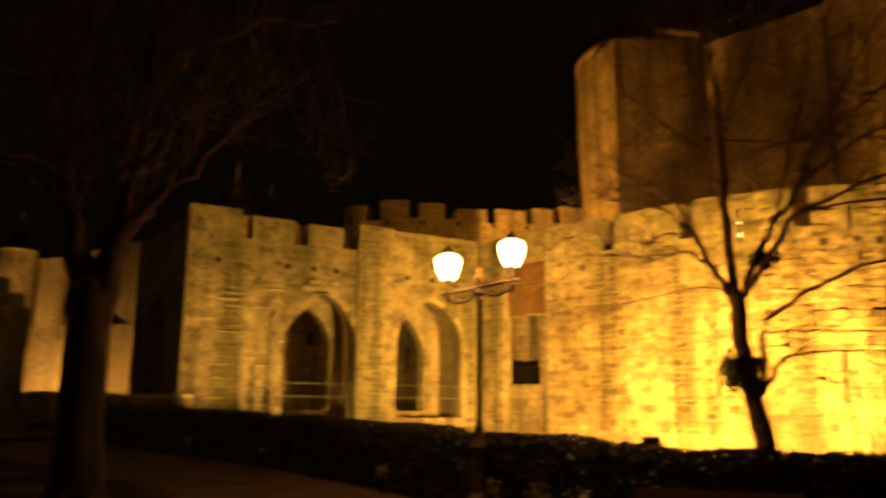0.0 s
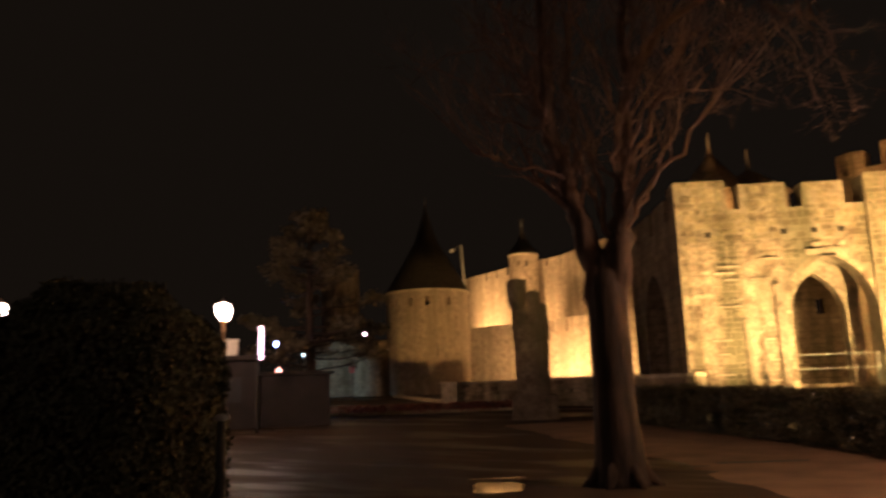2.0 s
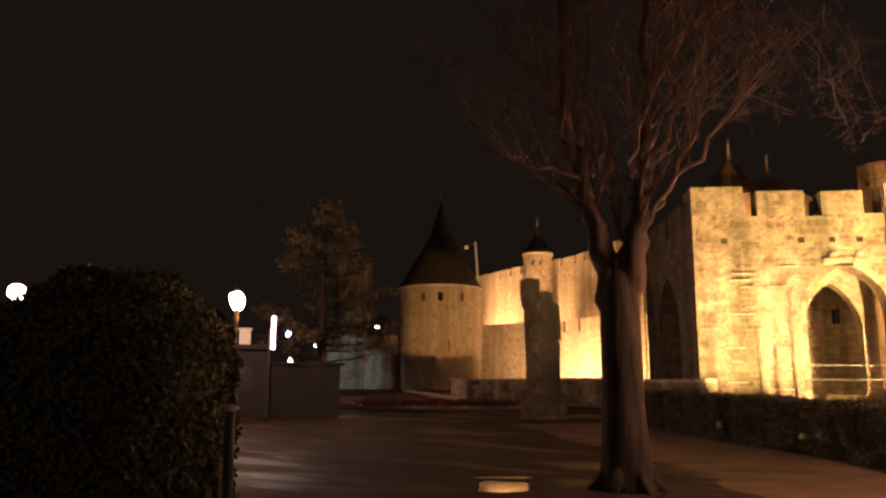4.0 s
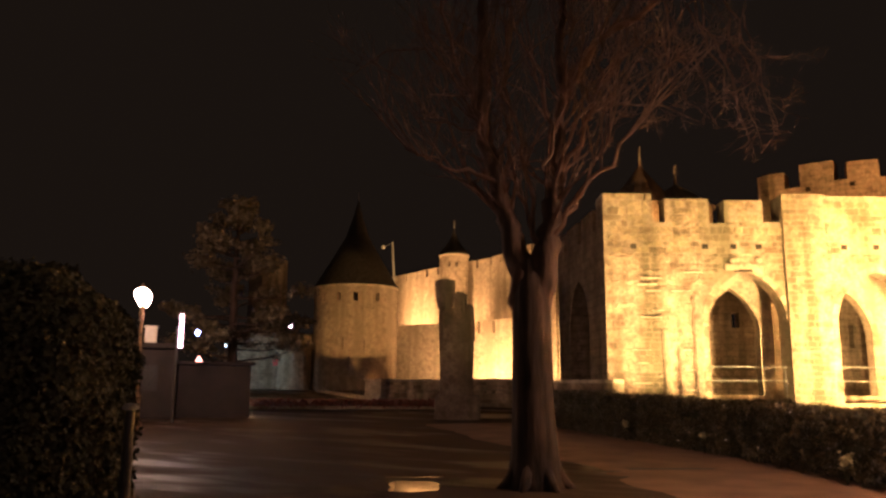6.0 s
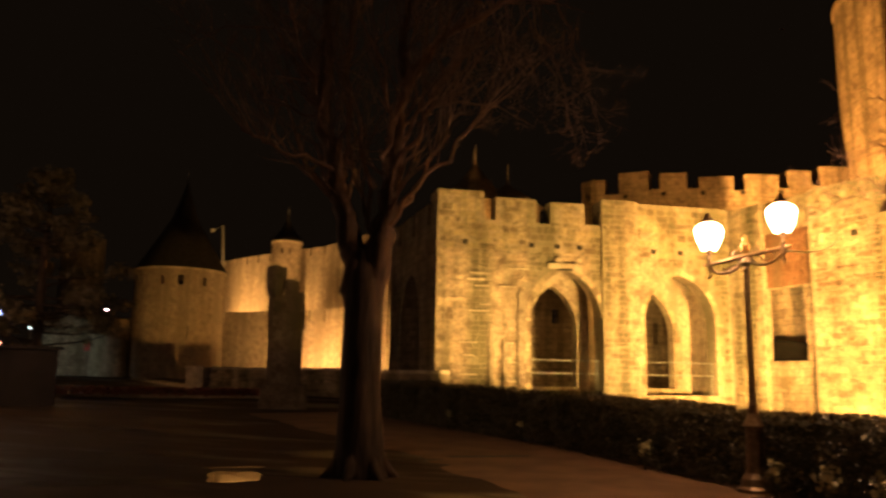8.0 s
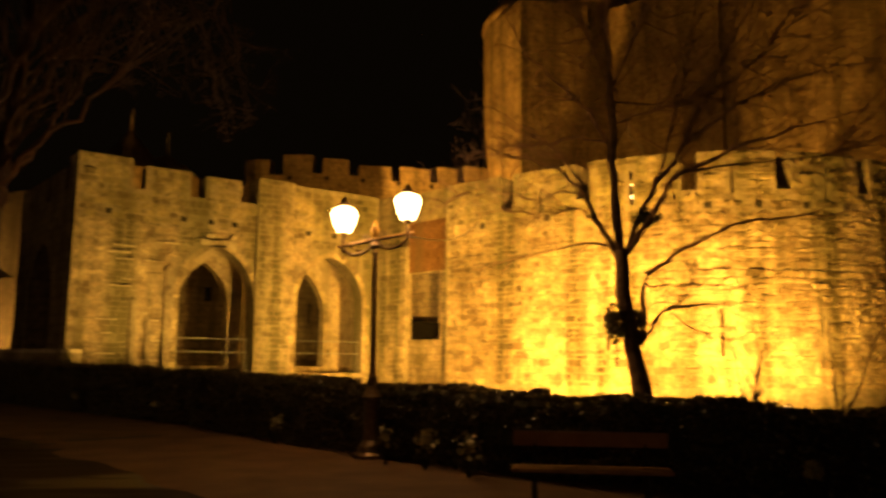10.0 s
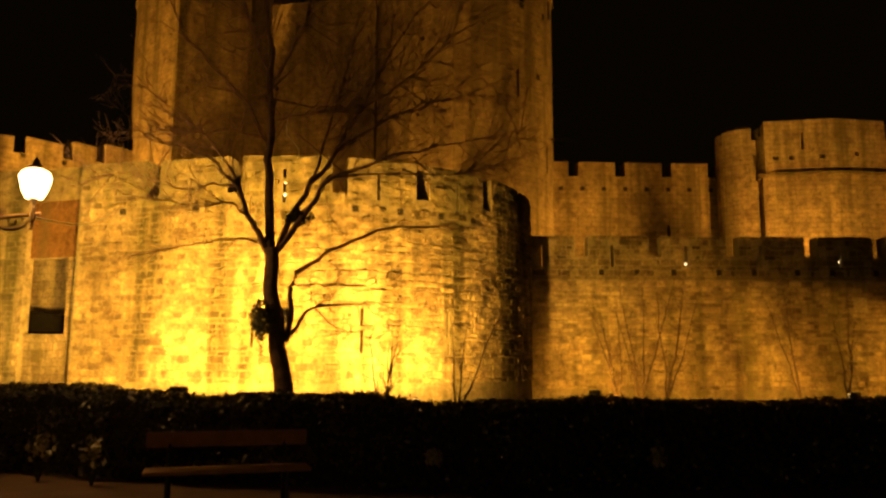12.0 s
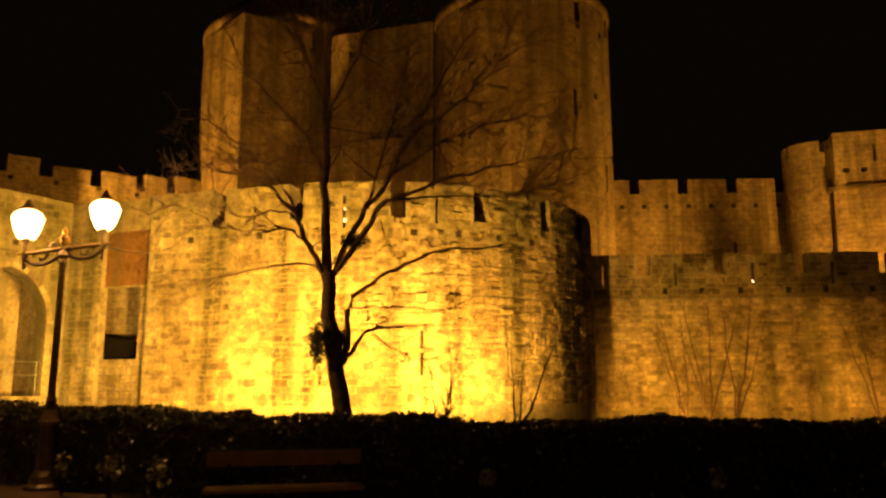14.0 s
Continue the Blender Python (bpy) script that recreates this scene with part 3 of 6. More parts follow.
def niche_wall():
    ob = base("link_wall", (0, 0, 0), "limestone wall with a recessed bay and a large rectangular opening", "wall")
    into = Vector((0.762, 0.647))
    tops = [(0.0, 1.62, 8.05)]
    w = core("wall", NICHE, [(0.0, 1.62, -1.0, 8.05)], 0.35, M_CORE, ob)
    face_with(stones(NICHE, 0.1, 1.62, 0.9, 8.05, lambda s, z: True, 12, proud=0.036), w, (3, 28, 4), 60, (M_GATEBLOCK, M_GATEBLOCKS))
    bay = Course([tuple(NICHE.at(0.9)[0] + into * 0.2), tuple(NICHE.at(3.95)[0] + into * 0.2)])
    op = [(1.4, 0.97, 2.36, 4.92, 0)]
    core("bay_wall", bay, cut_columns([(0.0, bay.length, 4.94)], op, -1.0), 0.3, M_COURSED, ob)
    core("infill", bay, [(0.0, bay.length, 4.944, 6.9)], 0.3, M_INFILL, ob, label="upper bay wall above the opening, reddened for orange lamplight")
    core("bay_top", bay, [(0.0, bay.length, 6.904, 8.02)], 0.3, M_TOPMOSS, ob, out=0.06)
    back = Course([(1.38 + 0.95, 30.65 + 0.55), (3.8 + 1.0, 27.8 + 0.53)])
    core("recess", back, [(0, back.length, 0, 7)], 0.3, M_COURSED, ob)
    # black sheet with a sloping top, standing in for the sill's cast shadow
    shade_line = Course([tuple(NICHE.at(1.2)[0] + into * 0.46), tuple(NICHE.at(3.6)[0] + into * 0.46)])
    core("dark_board", shade_line, [(0.1 * k, 0.1 * k + 0.1, 2.0, 3.2 - 0.012 * k) for k in range(23)], 0.04, plain("sill_shade_black", (0.004, 0.0035, 0.003), (0.009, 0.008, 0.007), 4, 0.9, shine=0.02), ob, label="black sheet for the sill's shadow in the lower part of the opening")
    q, o = bay.at(1.5)
    ang = math.degrees(math.atan2(-0.762, 0.647))
    bm = bmesh.new()
    box(bm, (q.x + o.x * 0.02, q.y + o.y * 0.02, 2.29), (1.9, 0.1, 0.13), ang, 0.015)
    part("sill", bm, M_COURSED, ob)
    bm = bmesh.new()
    q, o = bay.at(1.35)
    box(bm, (q.x + o.x * 0.012, q.y + o.y * 0.012, 1.62), (0.5, 0.03, 0.42), ang, 0.008)
    part("patch_stone", bm, M_MOSSY, ob, "darker square patch of stone")


niche_wall()

CX, CY, CR = 13.8, 30.4, 8.9
DRUM = Course([(3.8, 27.8), (7.97, 23.66)] + [(CX + CR * math.cos(radians(a)), CY + CR * math.sin(radians(a))) for a in range(-128, 40, 4)])


def along(course, az, eye=(0.5, -0.75)):
    """Where the bearing az (degrees, clockwise from +y) from a standpoint meets a course."""
    d = Vector((math.sin(radians(az)), math.cos(radians(az))))
    best = 0.0
    err = 9e9
    s = 0.0
    while s < course.length:
        q, o = course.at(s)
        v = q - Vector(eye)
        e = abs(v.x * d.y - v.y * d.x)
        if o.dot(d) < 0.02 and e < err:
            best, err = s, e
        s += 0.02
    return best


def barbican():
    ob = base("barbican_tower", (0, 0, 0), "round crenellated limestone barbican brightly floodlit from below", "barbican")
    gaps = [along(DRUM, a) for a in (11.1, 16.6, 24.1, 30.3, 35.1)]
    gaps += [gaps[-1] + 2.6 * k for k in range(1, 5)]
    tops, s = [], 0.0
    for g in gaps:
        tops += [(s, g - 0.25, 8.05), (g - 0.25, g + 0.25, 6.85)]
        s = g + 0.25
    tops.append((s, DRUM.length, 8.05))
    slits = [(along(DRUM, a), 0.05, lo, hi, 0) for a, lo, hi in ((20.1, 6.5, 7.6), (27.0, 6.7, 7.6), (32.9, 6.6, 7.6), (18.2, 1.9, 2.75), (25.9, 1.75, 3.2), (32.2, 1.7, 3.2), (13.6, 6.6, 7.4))]
    holes = [along(DRUM, a) for a in (9.3, 14.0, 25.3, 28.6, 31.6, 34.0)]
    w = core("wall", DRUM, cut_columns(tops, slits, -1.0), 0.9, M_CORE, ob)
    k0 = wall_keep(tops, slits, 0.05)

    def keep(s, z):
        return k0(s, z) and not any(abs(s - h) < 0.14 and 6.22 < z < 6.5 for h in holes)
    face_with(stones(DRUM, 0.02, DRUM.length, 0.8, 4.4, keep, 13, 0.19, 0.34, 0.052, 1.6), w, (8.0, 23.7, 3.0), 300, (M_DRUMBLOCK, M_DRUMBLOCKS))
    face_with(stones(DRUM, 0.02, DRUM.length, 4.4, 6.5, keep, 17, 0.19, 0.34, 0.03, 1.5), w, (8.0, 23.7, 5.4), 0, (M_DRUMBLOCKS, M_DRUMBLOCKS))
    face_with(stones(DRUM, 0.02, DRUM.length, 6.5, 8.05, keep, 16, proud=0.026), w, (8.0, 23.7, 7.0), 0, (M_TOPMOSS, M_TOPMOSS))
    for h in holes:
        q, o = DRUM.at(h)
        bm = bmesh.new()
        box(bm, (q.x + o.x * 0.012, q.y + o.y * 0.012, 6.36), (0.21, 0.02, 0.2), math.degrees(math.atan2(o.y, o.x)) + 90)
        part("putlog_hole", bm, M_DARK, w, "small dark beam hole")
    return ob


barbican()

# ---- outer curtain beyond the barbican ----
OUTER = Course([(20.6, 25.4), (27.85, 20.8), (46.0, 9.3)])


SLIT_A, SLIT_B = 49.3, 59.0


def outer_curtain():
    ob = base("outer_curtain_wall", (0, 0, 0), "lower crenellated curtain wall, mossy above and lit below", "rampart")
    tops, s = [], 0.0
    gaps = [along(OUTER, a) for a in (42.0, 47.2, 52.4, 57.3)]
    gaps += [gaps[-1] + 2.9 * k for k in range(1, 5)]
    slits = [(along(OUTER, a), 0.06, 5.5, 6.42, 0) for a in (39.2, 44.2, SLIT_A, 54.2, SLIT_B)]
    for g in gaps:
        tops += [(s, g - 0.27, 6.82), (g - 0.27, g + 0.27, 5.95)]
        s = g + 0.27
    tops.append((s, OUTER.length, 6.82))
    w = core("wall", OUTER, cut_columns(tops, slits, -1.0), 0.7, M_CORE, ob, 1.0)
    k0 = wall_keep(tops, slits, 0.05)
    face_with(stones(OUTER, 0.3, 26.0, 0.4, 4.96, k0, 14), w, (25.0, 22.6, 3.0), 300)
    face_with(stones(OUTER, 0.3, 26.0, 5.1, 6.82, k0, 15), w, (25.0, 22.6, 6.0), 0, (M_MOSSY, M_MOSSY))
    for az in (43.4, 45.9, 48.4, 51.4, 53.7, 56.4, 58.5, 61.0):
        q, o = OUTER.at(along(OUTER, az))
        bm = bmesh.new()
        box(bm, (q.x + o.x * 0.05, q.y + o.y * 0.05, 5.27), (0.2, 0.06, 0.24), math.degrees(math.atan2(o.y, o.x)) + 90, 0.01)
        part("putlog_hole", bm, M_DARK, w, "small dark beam hole")
    q, o = OUTER.at(14.19)
    bm = bmesh.new()
    box(bm, (q.x + o.x * 0.07, q.y + o.y * 0.07, 3.94), (0.56, 0.08, 0.62), math.degrees(math.atan2(o.y, o.x)) + 90, 0.015)
    part("plate", bm, M_PALEBLOCK, ob, "small pale stone plate on the wall face")
    core("string_course", OUTER, [(0.3, 26.0, 4.96, 5.1)], 0.02, M_MOSSY, ob, 1.0, out=0.07)


outer_curtain()

# ---- inner curtains and the great towers ----
def ring_course(cx, cy, r, n=48, start=90):
    return Course([(cx + r * math.cos(radians(start + 360 * k / n)), cy + r * math.sin(radians(start + 360 * k / n))) for k in range(n + 1)])


def crenels(length, period, gap, ztop, zsill, start=0.0):
    tops, s = [], 0.0
    g = start + period
    while g < length:
        tops += [(s, g - gap / 2, ztop), (g - gap / 2, g + gap / 2, zsill)]
        s = g + gap / 2
        g += period
    tops.append((s, length, ztop))
    return tops


def great_tower(cx, cy, r, z1, label, ring_z, spur):
    ob = base("great_tower", (cx, cy, 0), label, "tower", "twin gate towers")
    rc = ring_course(0, 0, r)
    L = rc.length
    slit = [(L * f, 0.09, z, z + 1.6, 0) for f, z in ((0.30, 15.5), (0.40, 12.0), (0.5, 16.5), (0.58, 12.5), (0.66, 17.0), (0.2, 13.5))]
    core("shaft", rc, cut_columns([(0, L, ring_z)], slit, -1.0), 1.3, M_TOWER, ob, 0.8)
    top = ring_course(0, 0, r)
    LT = top.length
    wins = [(LT * f, 0.22, ring_z + 1.7, ring_z + 3.0, 0) for f in (0.3, 0.39, 0.51, 0.6, 0.7)]
    core("upper_ring", top, cut_columns([(0, LT, z1)], wins, ring_z + 0.001), 1.4, M_TOWER, ob, 0.8, "upper storey with narrow dark openings")
    bm = bmesh.new()
    lathe(bm, [(r + 0.002, z1 - 0.5), (r + 0.1, z1 - 0.3), (r + 0.08, z1 + 0.05), (r - 0.35, z1 + 0.75), (r - 1.1, z1 + 1.6), (r - 2.0, z1 + 2.0), (0.0, z1 + 2.2)], 48)
    part("sloped_crown", bm, M_TOWER, ob, "sloping stone crown of the tower", True)
    # pointed spur on the field side
    d = math.hypot(*spur)
    mid, wide = math.atan2(spur[1], spur[0]), math.acos(r / d)
    left, right = ((r * math.cos(mid + k * wide), r * math.sin(mid + k * wide)) for k in (-1, 1))
    tip = Course([left, (spur[0] * 0.985, spur[1] * 0.985), right])
    core("spur", tip, [(0, tip.length, -1.0, z1 - 0.8)], 0.6, M_TOWER, ob, 0.8)
    bm = bmesh.new()
    a = [bm.verts.new((x, y, z1 - 0.8)) for x, y in (left, spur, right)]
    b = [bm.verts.new((x * 0.99, y * 0.99, z1 - 0.2)) for x, y in (left, (spur[0] * r / d, spur[1] * r / d), right)]
    bm.faces.new((a[0], a[1], b[1], b[0]))
    bm.faces.new((a[1], a[2], b[2], b[1]))
    part("spur_cap", bm, M_MOSSY, ob)
    for f, z in ((0.33, ring_z + 1.4), (0.39, ring_z + 1.4), (0.45, ring_z + 1.4), (0.51, ring_z + 1.4), (0.57, ring_z + 1.4), (0.63, ring_z + 1.4), (0.36, 15.0), (0.46, 14.0), (0.55, 18.0), (0.62, 14.8)):
        q, o = (top if z > ring_z else rc).at(LT * f if z > ring_z else L * f)
        bm = bmesh.new()
        box(bm, (q.x + o.x * 0.012, q.y + o.y * 0.012, z), (0.3, 0.03, 0.3), math.degrees(math.atan2(o.y, o.x)) + 90)
        part("putlog_hole", bm, M_DARK, ob, "small dark beam hole")
    return ob


great_tower(14.75, 51.3, 5.5, 25.35, "tall limestone gate tower with a pointed spur, one side lit", 21.6, (-4.2, -5.75))
great_tower(26.7, 38.8, 5.5, 24.2, "tall limestone gate tower with a spur beside the inner wall", 20.6, (-4.25, -5.3))

gate_front = Course([(16.5, 46.0), (21.5, 41.0)])
_g = base("gate_curtain", (0, 0, 0), "high limestone wall between the twin towers, in shade", "rampart")
core("wall", gate_front, cut_columns([(0, gate_front.length, 24.4)], [(3.5, 1.7, 0.4, 4.0, 6.4)], -1.0), 2.0, M_TOWER, _g)

INNER_R = Course([(31.2, 36.3), (41.8, 30.1)])
_i = base("inner_curtain_wall", (0, 0, 0), "high crenellated inner wall lit from the ward below", "rampart", "inner curtain walls")
core("wall", INNER_R, cut_columns(crenels(INNER_R.length, 2.95, 0.62, 13.95, 13.05, -1.25), [(7.6, 0.08, 8.0, 10.0, 0)], -1.0), 1.2, M_TOWER, _i, 1.0)
for k in range(8):
    q, o = INNER_R.at(0.9 + 1.35 * k)
    bm = bmesh.new()
    box(bm, (q.x + o.x * 0.012, q.y + o.y * 0.012, 12.25), (0.26, 0.03, 0.26), -30)
    part("putlog_hole", bm, M_DARK, _i, "small dark beam hole")

INNER_L = Course([(-7.4, 50.2), (-6.3, 48.2), (-2.0, 47.6), (3.5, 48.3), (9.8, 50.6)])
_i = base("inner_curtain_wall", (0, 0, 0), "crenellated inner wall behind the gatehouse, dimly lit orange", "rampart", "inner curtain walls")
_t = []
for s0, s1, z in ((0, 1.3, 12.6), (1.3, 1.9, 11.8), (1.9, 3.6, 14.1), (3.6, 4.5, 13.1), (4.5, 6.3, 14.4), (6.3, 7.0, 13.2), (7.0, 8.6, 14.2), (8.6, 9.3, 13.2), (9.3, 11.3, 13.9), (11.3, 11.9, 13.0), (11.9, 14.0, 14.0), (14.0, 14.6, 13.2), (14.6, 16.0, 14.3), (16.0, 16.6, 13.4), (16.6, 18.5, 14.6)):
    _t.append((s0, min(s1, INNER_L.length), z))
core("wall", INNER_L, cut_columns(_t, [], -1.0), 1.2, M_COURSED, _i, 1.0)
for k in range(7):
    q, o = INNER_L.at(2.6 + 2.3 * k)
    bm = bmesh.new()
    box(bm, (q.x + o.x * 0.012, q.y + o.y * 0.012, 12.9), (0.26, 0.03, 0.26), math.degrees(math.atan2(o.y, o.x)) + 90)
    part("putlog_hole", bm, M_DARK, _i, "small dark beam hole")


def small_tower(name, c, r, z0, z1, label, category, mat=None, wins=(), n=40, roof=None, crenel=None):
    """A round tower of coursed stone with openings (bearing, half width, low, high), a roof (eave, tip) or crenels."""
    ob = base(name, (c[0], c[1], 0), label, category)
    rc = ring_course(0, 0, r, n)
    L = rc.length
    ops = []
    for deg, hw, lo, hi in wins:
        ops.append((((deg - 90) % 360) / 360 * L, hw, lo, hi, 0))
    tops = [(0, L, z1)] if not crenel else crenels(L, crenel[0], crenel[1], z1, z1 - crenel[2])
    core("shaft", rc, cut_columns(tops, ops, z0), min(0.8, r * 0.4), mat or M_COURSED, ob, 0.8)
    bm = bmesh.new()
    lathe(bm, [(r * 0.7, z1 - 1.0), (0, z1 - 0.95)], 24)
    part("floor_deck", bm, M_SLATE, ob)
    if roof:
        bm = bmesh.new()
        lathe(bm, [(r + 0.02, z1 + 0.003), (r + 0.12, z1 + 0.02), (r * 0.97, z1 + 0.3), (r * 0.61, z1 + (roof - z1) * 0.31), (r * 0.28, z1 + (roof - z1) * 0.57), (r * 0.1, z1 + (roof - z1) * 0.82), (0.06, roof - 0.2), (0.05, roof), (0.0, roof + 0.02)], 28)
        part("conical_roof", bm, M_SLATE, ob, "dark slate conical roof")
        bm = bmesh.new()
        lathe(bm, [(r - 0.02, z1 - 0.16), (r + 0.06, z1 - 0.14), (r + 0.06, z1 - 0.01), (r - 0.02, z1 - 0.005)], 40)
        part("cornice", bm, M_SMOOTH, ob, "pale cornice under the eaves")
        bm = bmesh.new()
        tube(bm, [(0, 0, roof - 0.05), (0, 0, roof + 0.7)], [0.07, 0.02], 6)
        part("finial", bm, M_RAIL, ob)
    return ob


# tower on the inner curtain, with its stair turret
def rampart_tower():
    ob = base("rampart_tower", (42.65, 23.25, 0), "broad many-sided rampart tower with a ledge below its top storey", "tower")
    c = Course([(x - 42.0, y - 24.0) for x, y in ((42.5, 31.5), (38.6, 27.43), (41.52, 24.68), (47.2, 22.4), (51.5, 25.5), (49.0, 32.0), (42.5, 31.5))])
    a, b = c.s[1], c.s[2]
    core("shaft", c, [(0, c.length, -1.0, 12.1)], 1.0, M_COURSED, ob, 0.8)
    core("ledge", c, [(0, c.length, 12.104, 12.3)], 1.0, M_MOSSY, ob, 0.8, out=0.2)
    slit = [(a + 2.2, 0.08, 13.6, 14.7, 0)] + [(a + x, 0.16, 13.0, 13.3, 0) for x in (0.7, 1.6, 3.2)] + [(b + 1.2, 0.14, 13.2, 13.45, 0), (b + 3.6, 0.08, 13.6, 14.7, 0)]
    core("upper_storey", c, cut_columns([(0, a + 0.15, 14.6), (a + 0.15, b + 3.08, 15.35), (b + 3.08, b + 3.5, 14.3), (b + 3.5, b + 5.2, 15.3), (b + 5.2, b + 5.6, 14.3), (b + 5.6, c.length, 15.2)], slit, 12.304), 1.0, M_COURSED, ob, 0.8, out=0.08)
    bm = bmesh.new()
    box(bm, (3.4, 3.6, 13.4), (5.0, 4.6, 0.3))
    part("roof_deck", bm, M_SLATE, ob)


rampart_tower()
small_tower("stair_turret", (40.85, 28.95), 1.75, -1.0, 15.3, "slender stair turret against the rampart tower", "turret", crenel=(2.2, 0.4, 0.7), n=24)

# ---- spires behind the gatehouse ----
def spire(c, r, z0, ztip, label):
    ob = base("spire_roof", (c[0], c[1], 0), label, "roof", "slate spires behind the gatehouse")
    bm = bmesh.new()
    lathe(bm, [(r * 0.9, 8.0), (r * 0.9, z0)], 20)
    part("turret_wall", bm, M_COURSED, ob)
    bm = bmesh.new()
    lathe(bm, [(r, z0 - 0.1), (r * 0.45, z0 + (ztip - z0) * 0.45), (0.12, ztip - 0.5), (0.05, ztip)], 20)
    part("cone", bm, M_SPIRE, ob)
    bm = bmesh.new()
    tube(bm, [(0, 0, ztip - 0.1), (0, 0, ztip + 0.5), (0.06, 0, ztip + 0.95)], [0.1, 0.05, 0.02], 6)
    part("finial", bm, M_RAIL, ob, "pale metal finial")


spire((-14.0, 50.0), 2.5, 13.4, 16.7, "dark slate spire with a pale finial")
spire((-11.85, 50.6), 2.5, 13.2, 15.3, "broad low slate roof with a bent finial")

# ---- far ramparts on the other side ----
small_tower("corner_tower", (-40.3, 54.1), 3.6, -1.0, 9.95, "round rampart tower with a dark conical roof", "tower", M_FARPLASTER,
            wins=[(283, 0.17, 8.55, 9.25), (306, 0.2, 8.55, 9.3), (336, 0.17, 8.55, 9.25), (258, 0.17, 8.55, 9.25), (271, 0.06, 7.9, 8.05), (292, 0.06, 7.9, 8.05), (315, 0.06, 7.9, 8.05), (330, 0.06, 7.9, 8.05), (290, 0.05, 4.5, 5.6), (318, 0.05, 4.4, 5.3), (298, 0.05, 3.0, 4.0)], roof=17.9)
SLOTS = (1.09, 2.8)
OUTER_L = Course([(-39.6, 58.6), (-31.0, 57.6), (-20.0, 54.0)])
_o = base("far_outer_wall", (0, 0, 0), "low outer rampart wall of pale stone beyond the square", "rampart")
core("wall", OUTER_L, cut_columns([(0, OUTER_L.length, 7.0)], [(8.66 + a, 0.14, 5.95, 6.92, 0) for a in SLOTS], -1.0), 0.8, M_FARPLASTER, _o, 1.0)
INNER_LL = Course([(-46.5, 68.0), (-37.1, 63.6), (-31.0, 61.4), (-22.0, 54.5)])
_o = base("far_inner_wall", (0, 0, 0), "tall crenellated inner wall glowing under floodlights", "rampart")
core("wall", INNER_LL, cut_columns(crenels(INNER_LL.length, 1.9, 0.35, 13.0, 12.3), [], -1.0), 1.0, M_FARPLASTER, _o, 1.0)
small_tower("watch_turret", (-35.0, 62.0), 1.35, -1.0, 13.6, "slim watch turret with a pointed slate cap", "turret", n=24, mat=M_FAR, roof=16.3, wins=[(280, 0.1, 12.4, 12.9), (310, 0.1, 12.4, 12.9)])


# ---- leaves and limbs ----
def leaf_cloud(name, spots, size, mat, parent, seed, label=""):
    """Many small folded leaves at (place, outward) spots, as one mesh."""
    rnd = random.Random(seed)
    verts, faces = [], []
    for p, o in spots:
        d = (Vector(o) + Vector((rnd.gauss(0, 0.6), rnd.gauss(0, 0.6), rnd.gauss(0, 0.6)))).normalized()
        a = d.orthogonal().normalized()
        a.rotate(Matrix.Rotation(rnd.uniform(0, 6.28), 3, d))
        b = d.cross(a)
        L, W = size * rnd.uniform(0.7, 1.3), size * rnd.uniform(0.3, 0.5)
        p = Vector(p)
        n = len(verts)
        verts += [p - a * L * 0.5, p + b * W + d * 0.2 * W, p + a * L * 0.5, p - b * W + d * 0.2 * W]
        faces += [(n, n + 1, n + 2), (n, n + 2, n + 3)]
    return mesh_part(name, verts, faces, mat, parent, label)


def twigs(bm, pts, radii, rnd, count, length, rise, depth, thick=0.4, spread=0.9):
    """Side shoots off a limb, each with shoots of its own."""
    for _ in range(count):
        k = rnd.uniform(0.25, 1.0) * (len(pts) - 1)
        i = min(int(k), len(pts) - 2)
        p = Vector(pts[i]).lerp(Vector(pts[i + 1]), k - i)
        r = (radii[i] + (radii[i + 1] - radii[i]) * (k - i)) * thick
        r = max(r, 0.004)
        along_d = (Vector(pts[i + 1]) - Vector(pts[i])).normalized()
        d = (along_d * rnd.uniform(0.3, 1.0) + Vector((rnd.gauss(0, spread), rnd.gauss(0, spread), rnd.gauss(rise, 0.5)))).normalized()
        L = length * rnd.uniform(0.5, 1.3)
        mid = p + d * L * 0.5 + Vector((rnd.gauss(0, 0.06), rnd.gauss(0, 0.06), rnd.gauss(0.03, 0.06))) * L
        end = p + d * L + Vector((rnd.gauss(0, 0.12), rnd.gauss(0, 0.12), rnd.gauss(0.08, 0.12))) * L
        q = [p, mid, end]
        rr = [r, r * 0.65, max(r * 0.3, 0.0025)]
        tube(bm, q, rr, 4 if r > 0.01 else 3, False)
        if depth > 0:
            twigs(bm, q, rr, rnd, rnd.randint(2, 4), length * 0.55, rise, depth - 1, 0.55, spread)


def crooked(pts, rad, amp, rnd, n=3):
    """A limb's line cut finer, with small kinks."""
    fine, fr = [], []
    for i in range(len(pts) - 1):
        for k in range(n):
            t = k / n
            j = Vector((rnd.gauss(0, 1), rnd.gauss(0, 1), rnd.gauss(0, 1))) * (0.0 if i == 0 and k == 0 else amp)
            fine.append(Vector(pts[i]).lerp(Vector(pts[i + 1]), t) + j)
            fr.append(rad[i] + (rad[i + 1] - rad[i]) * t)
    fine.append(Vector(pts[-1]))
    fr.append(rad[-1])
    return fine, fr


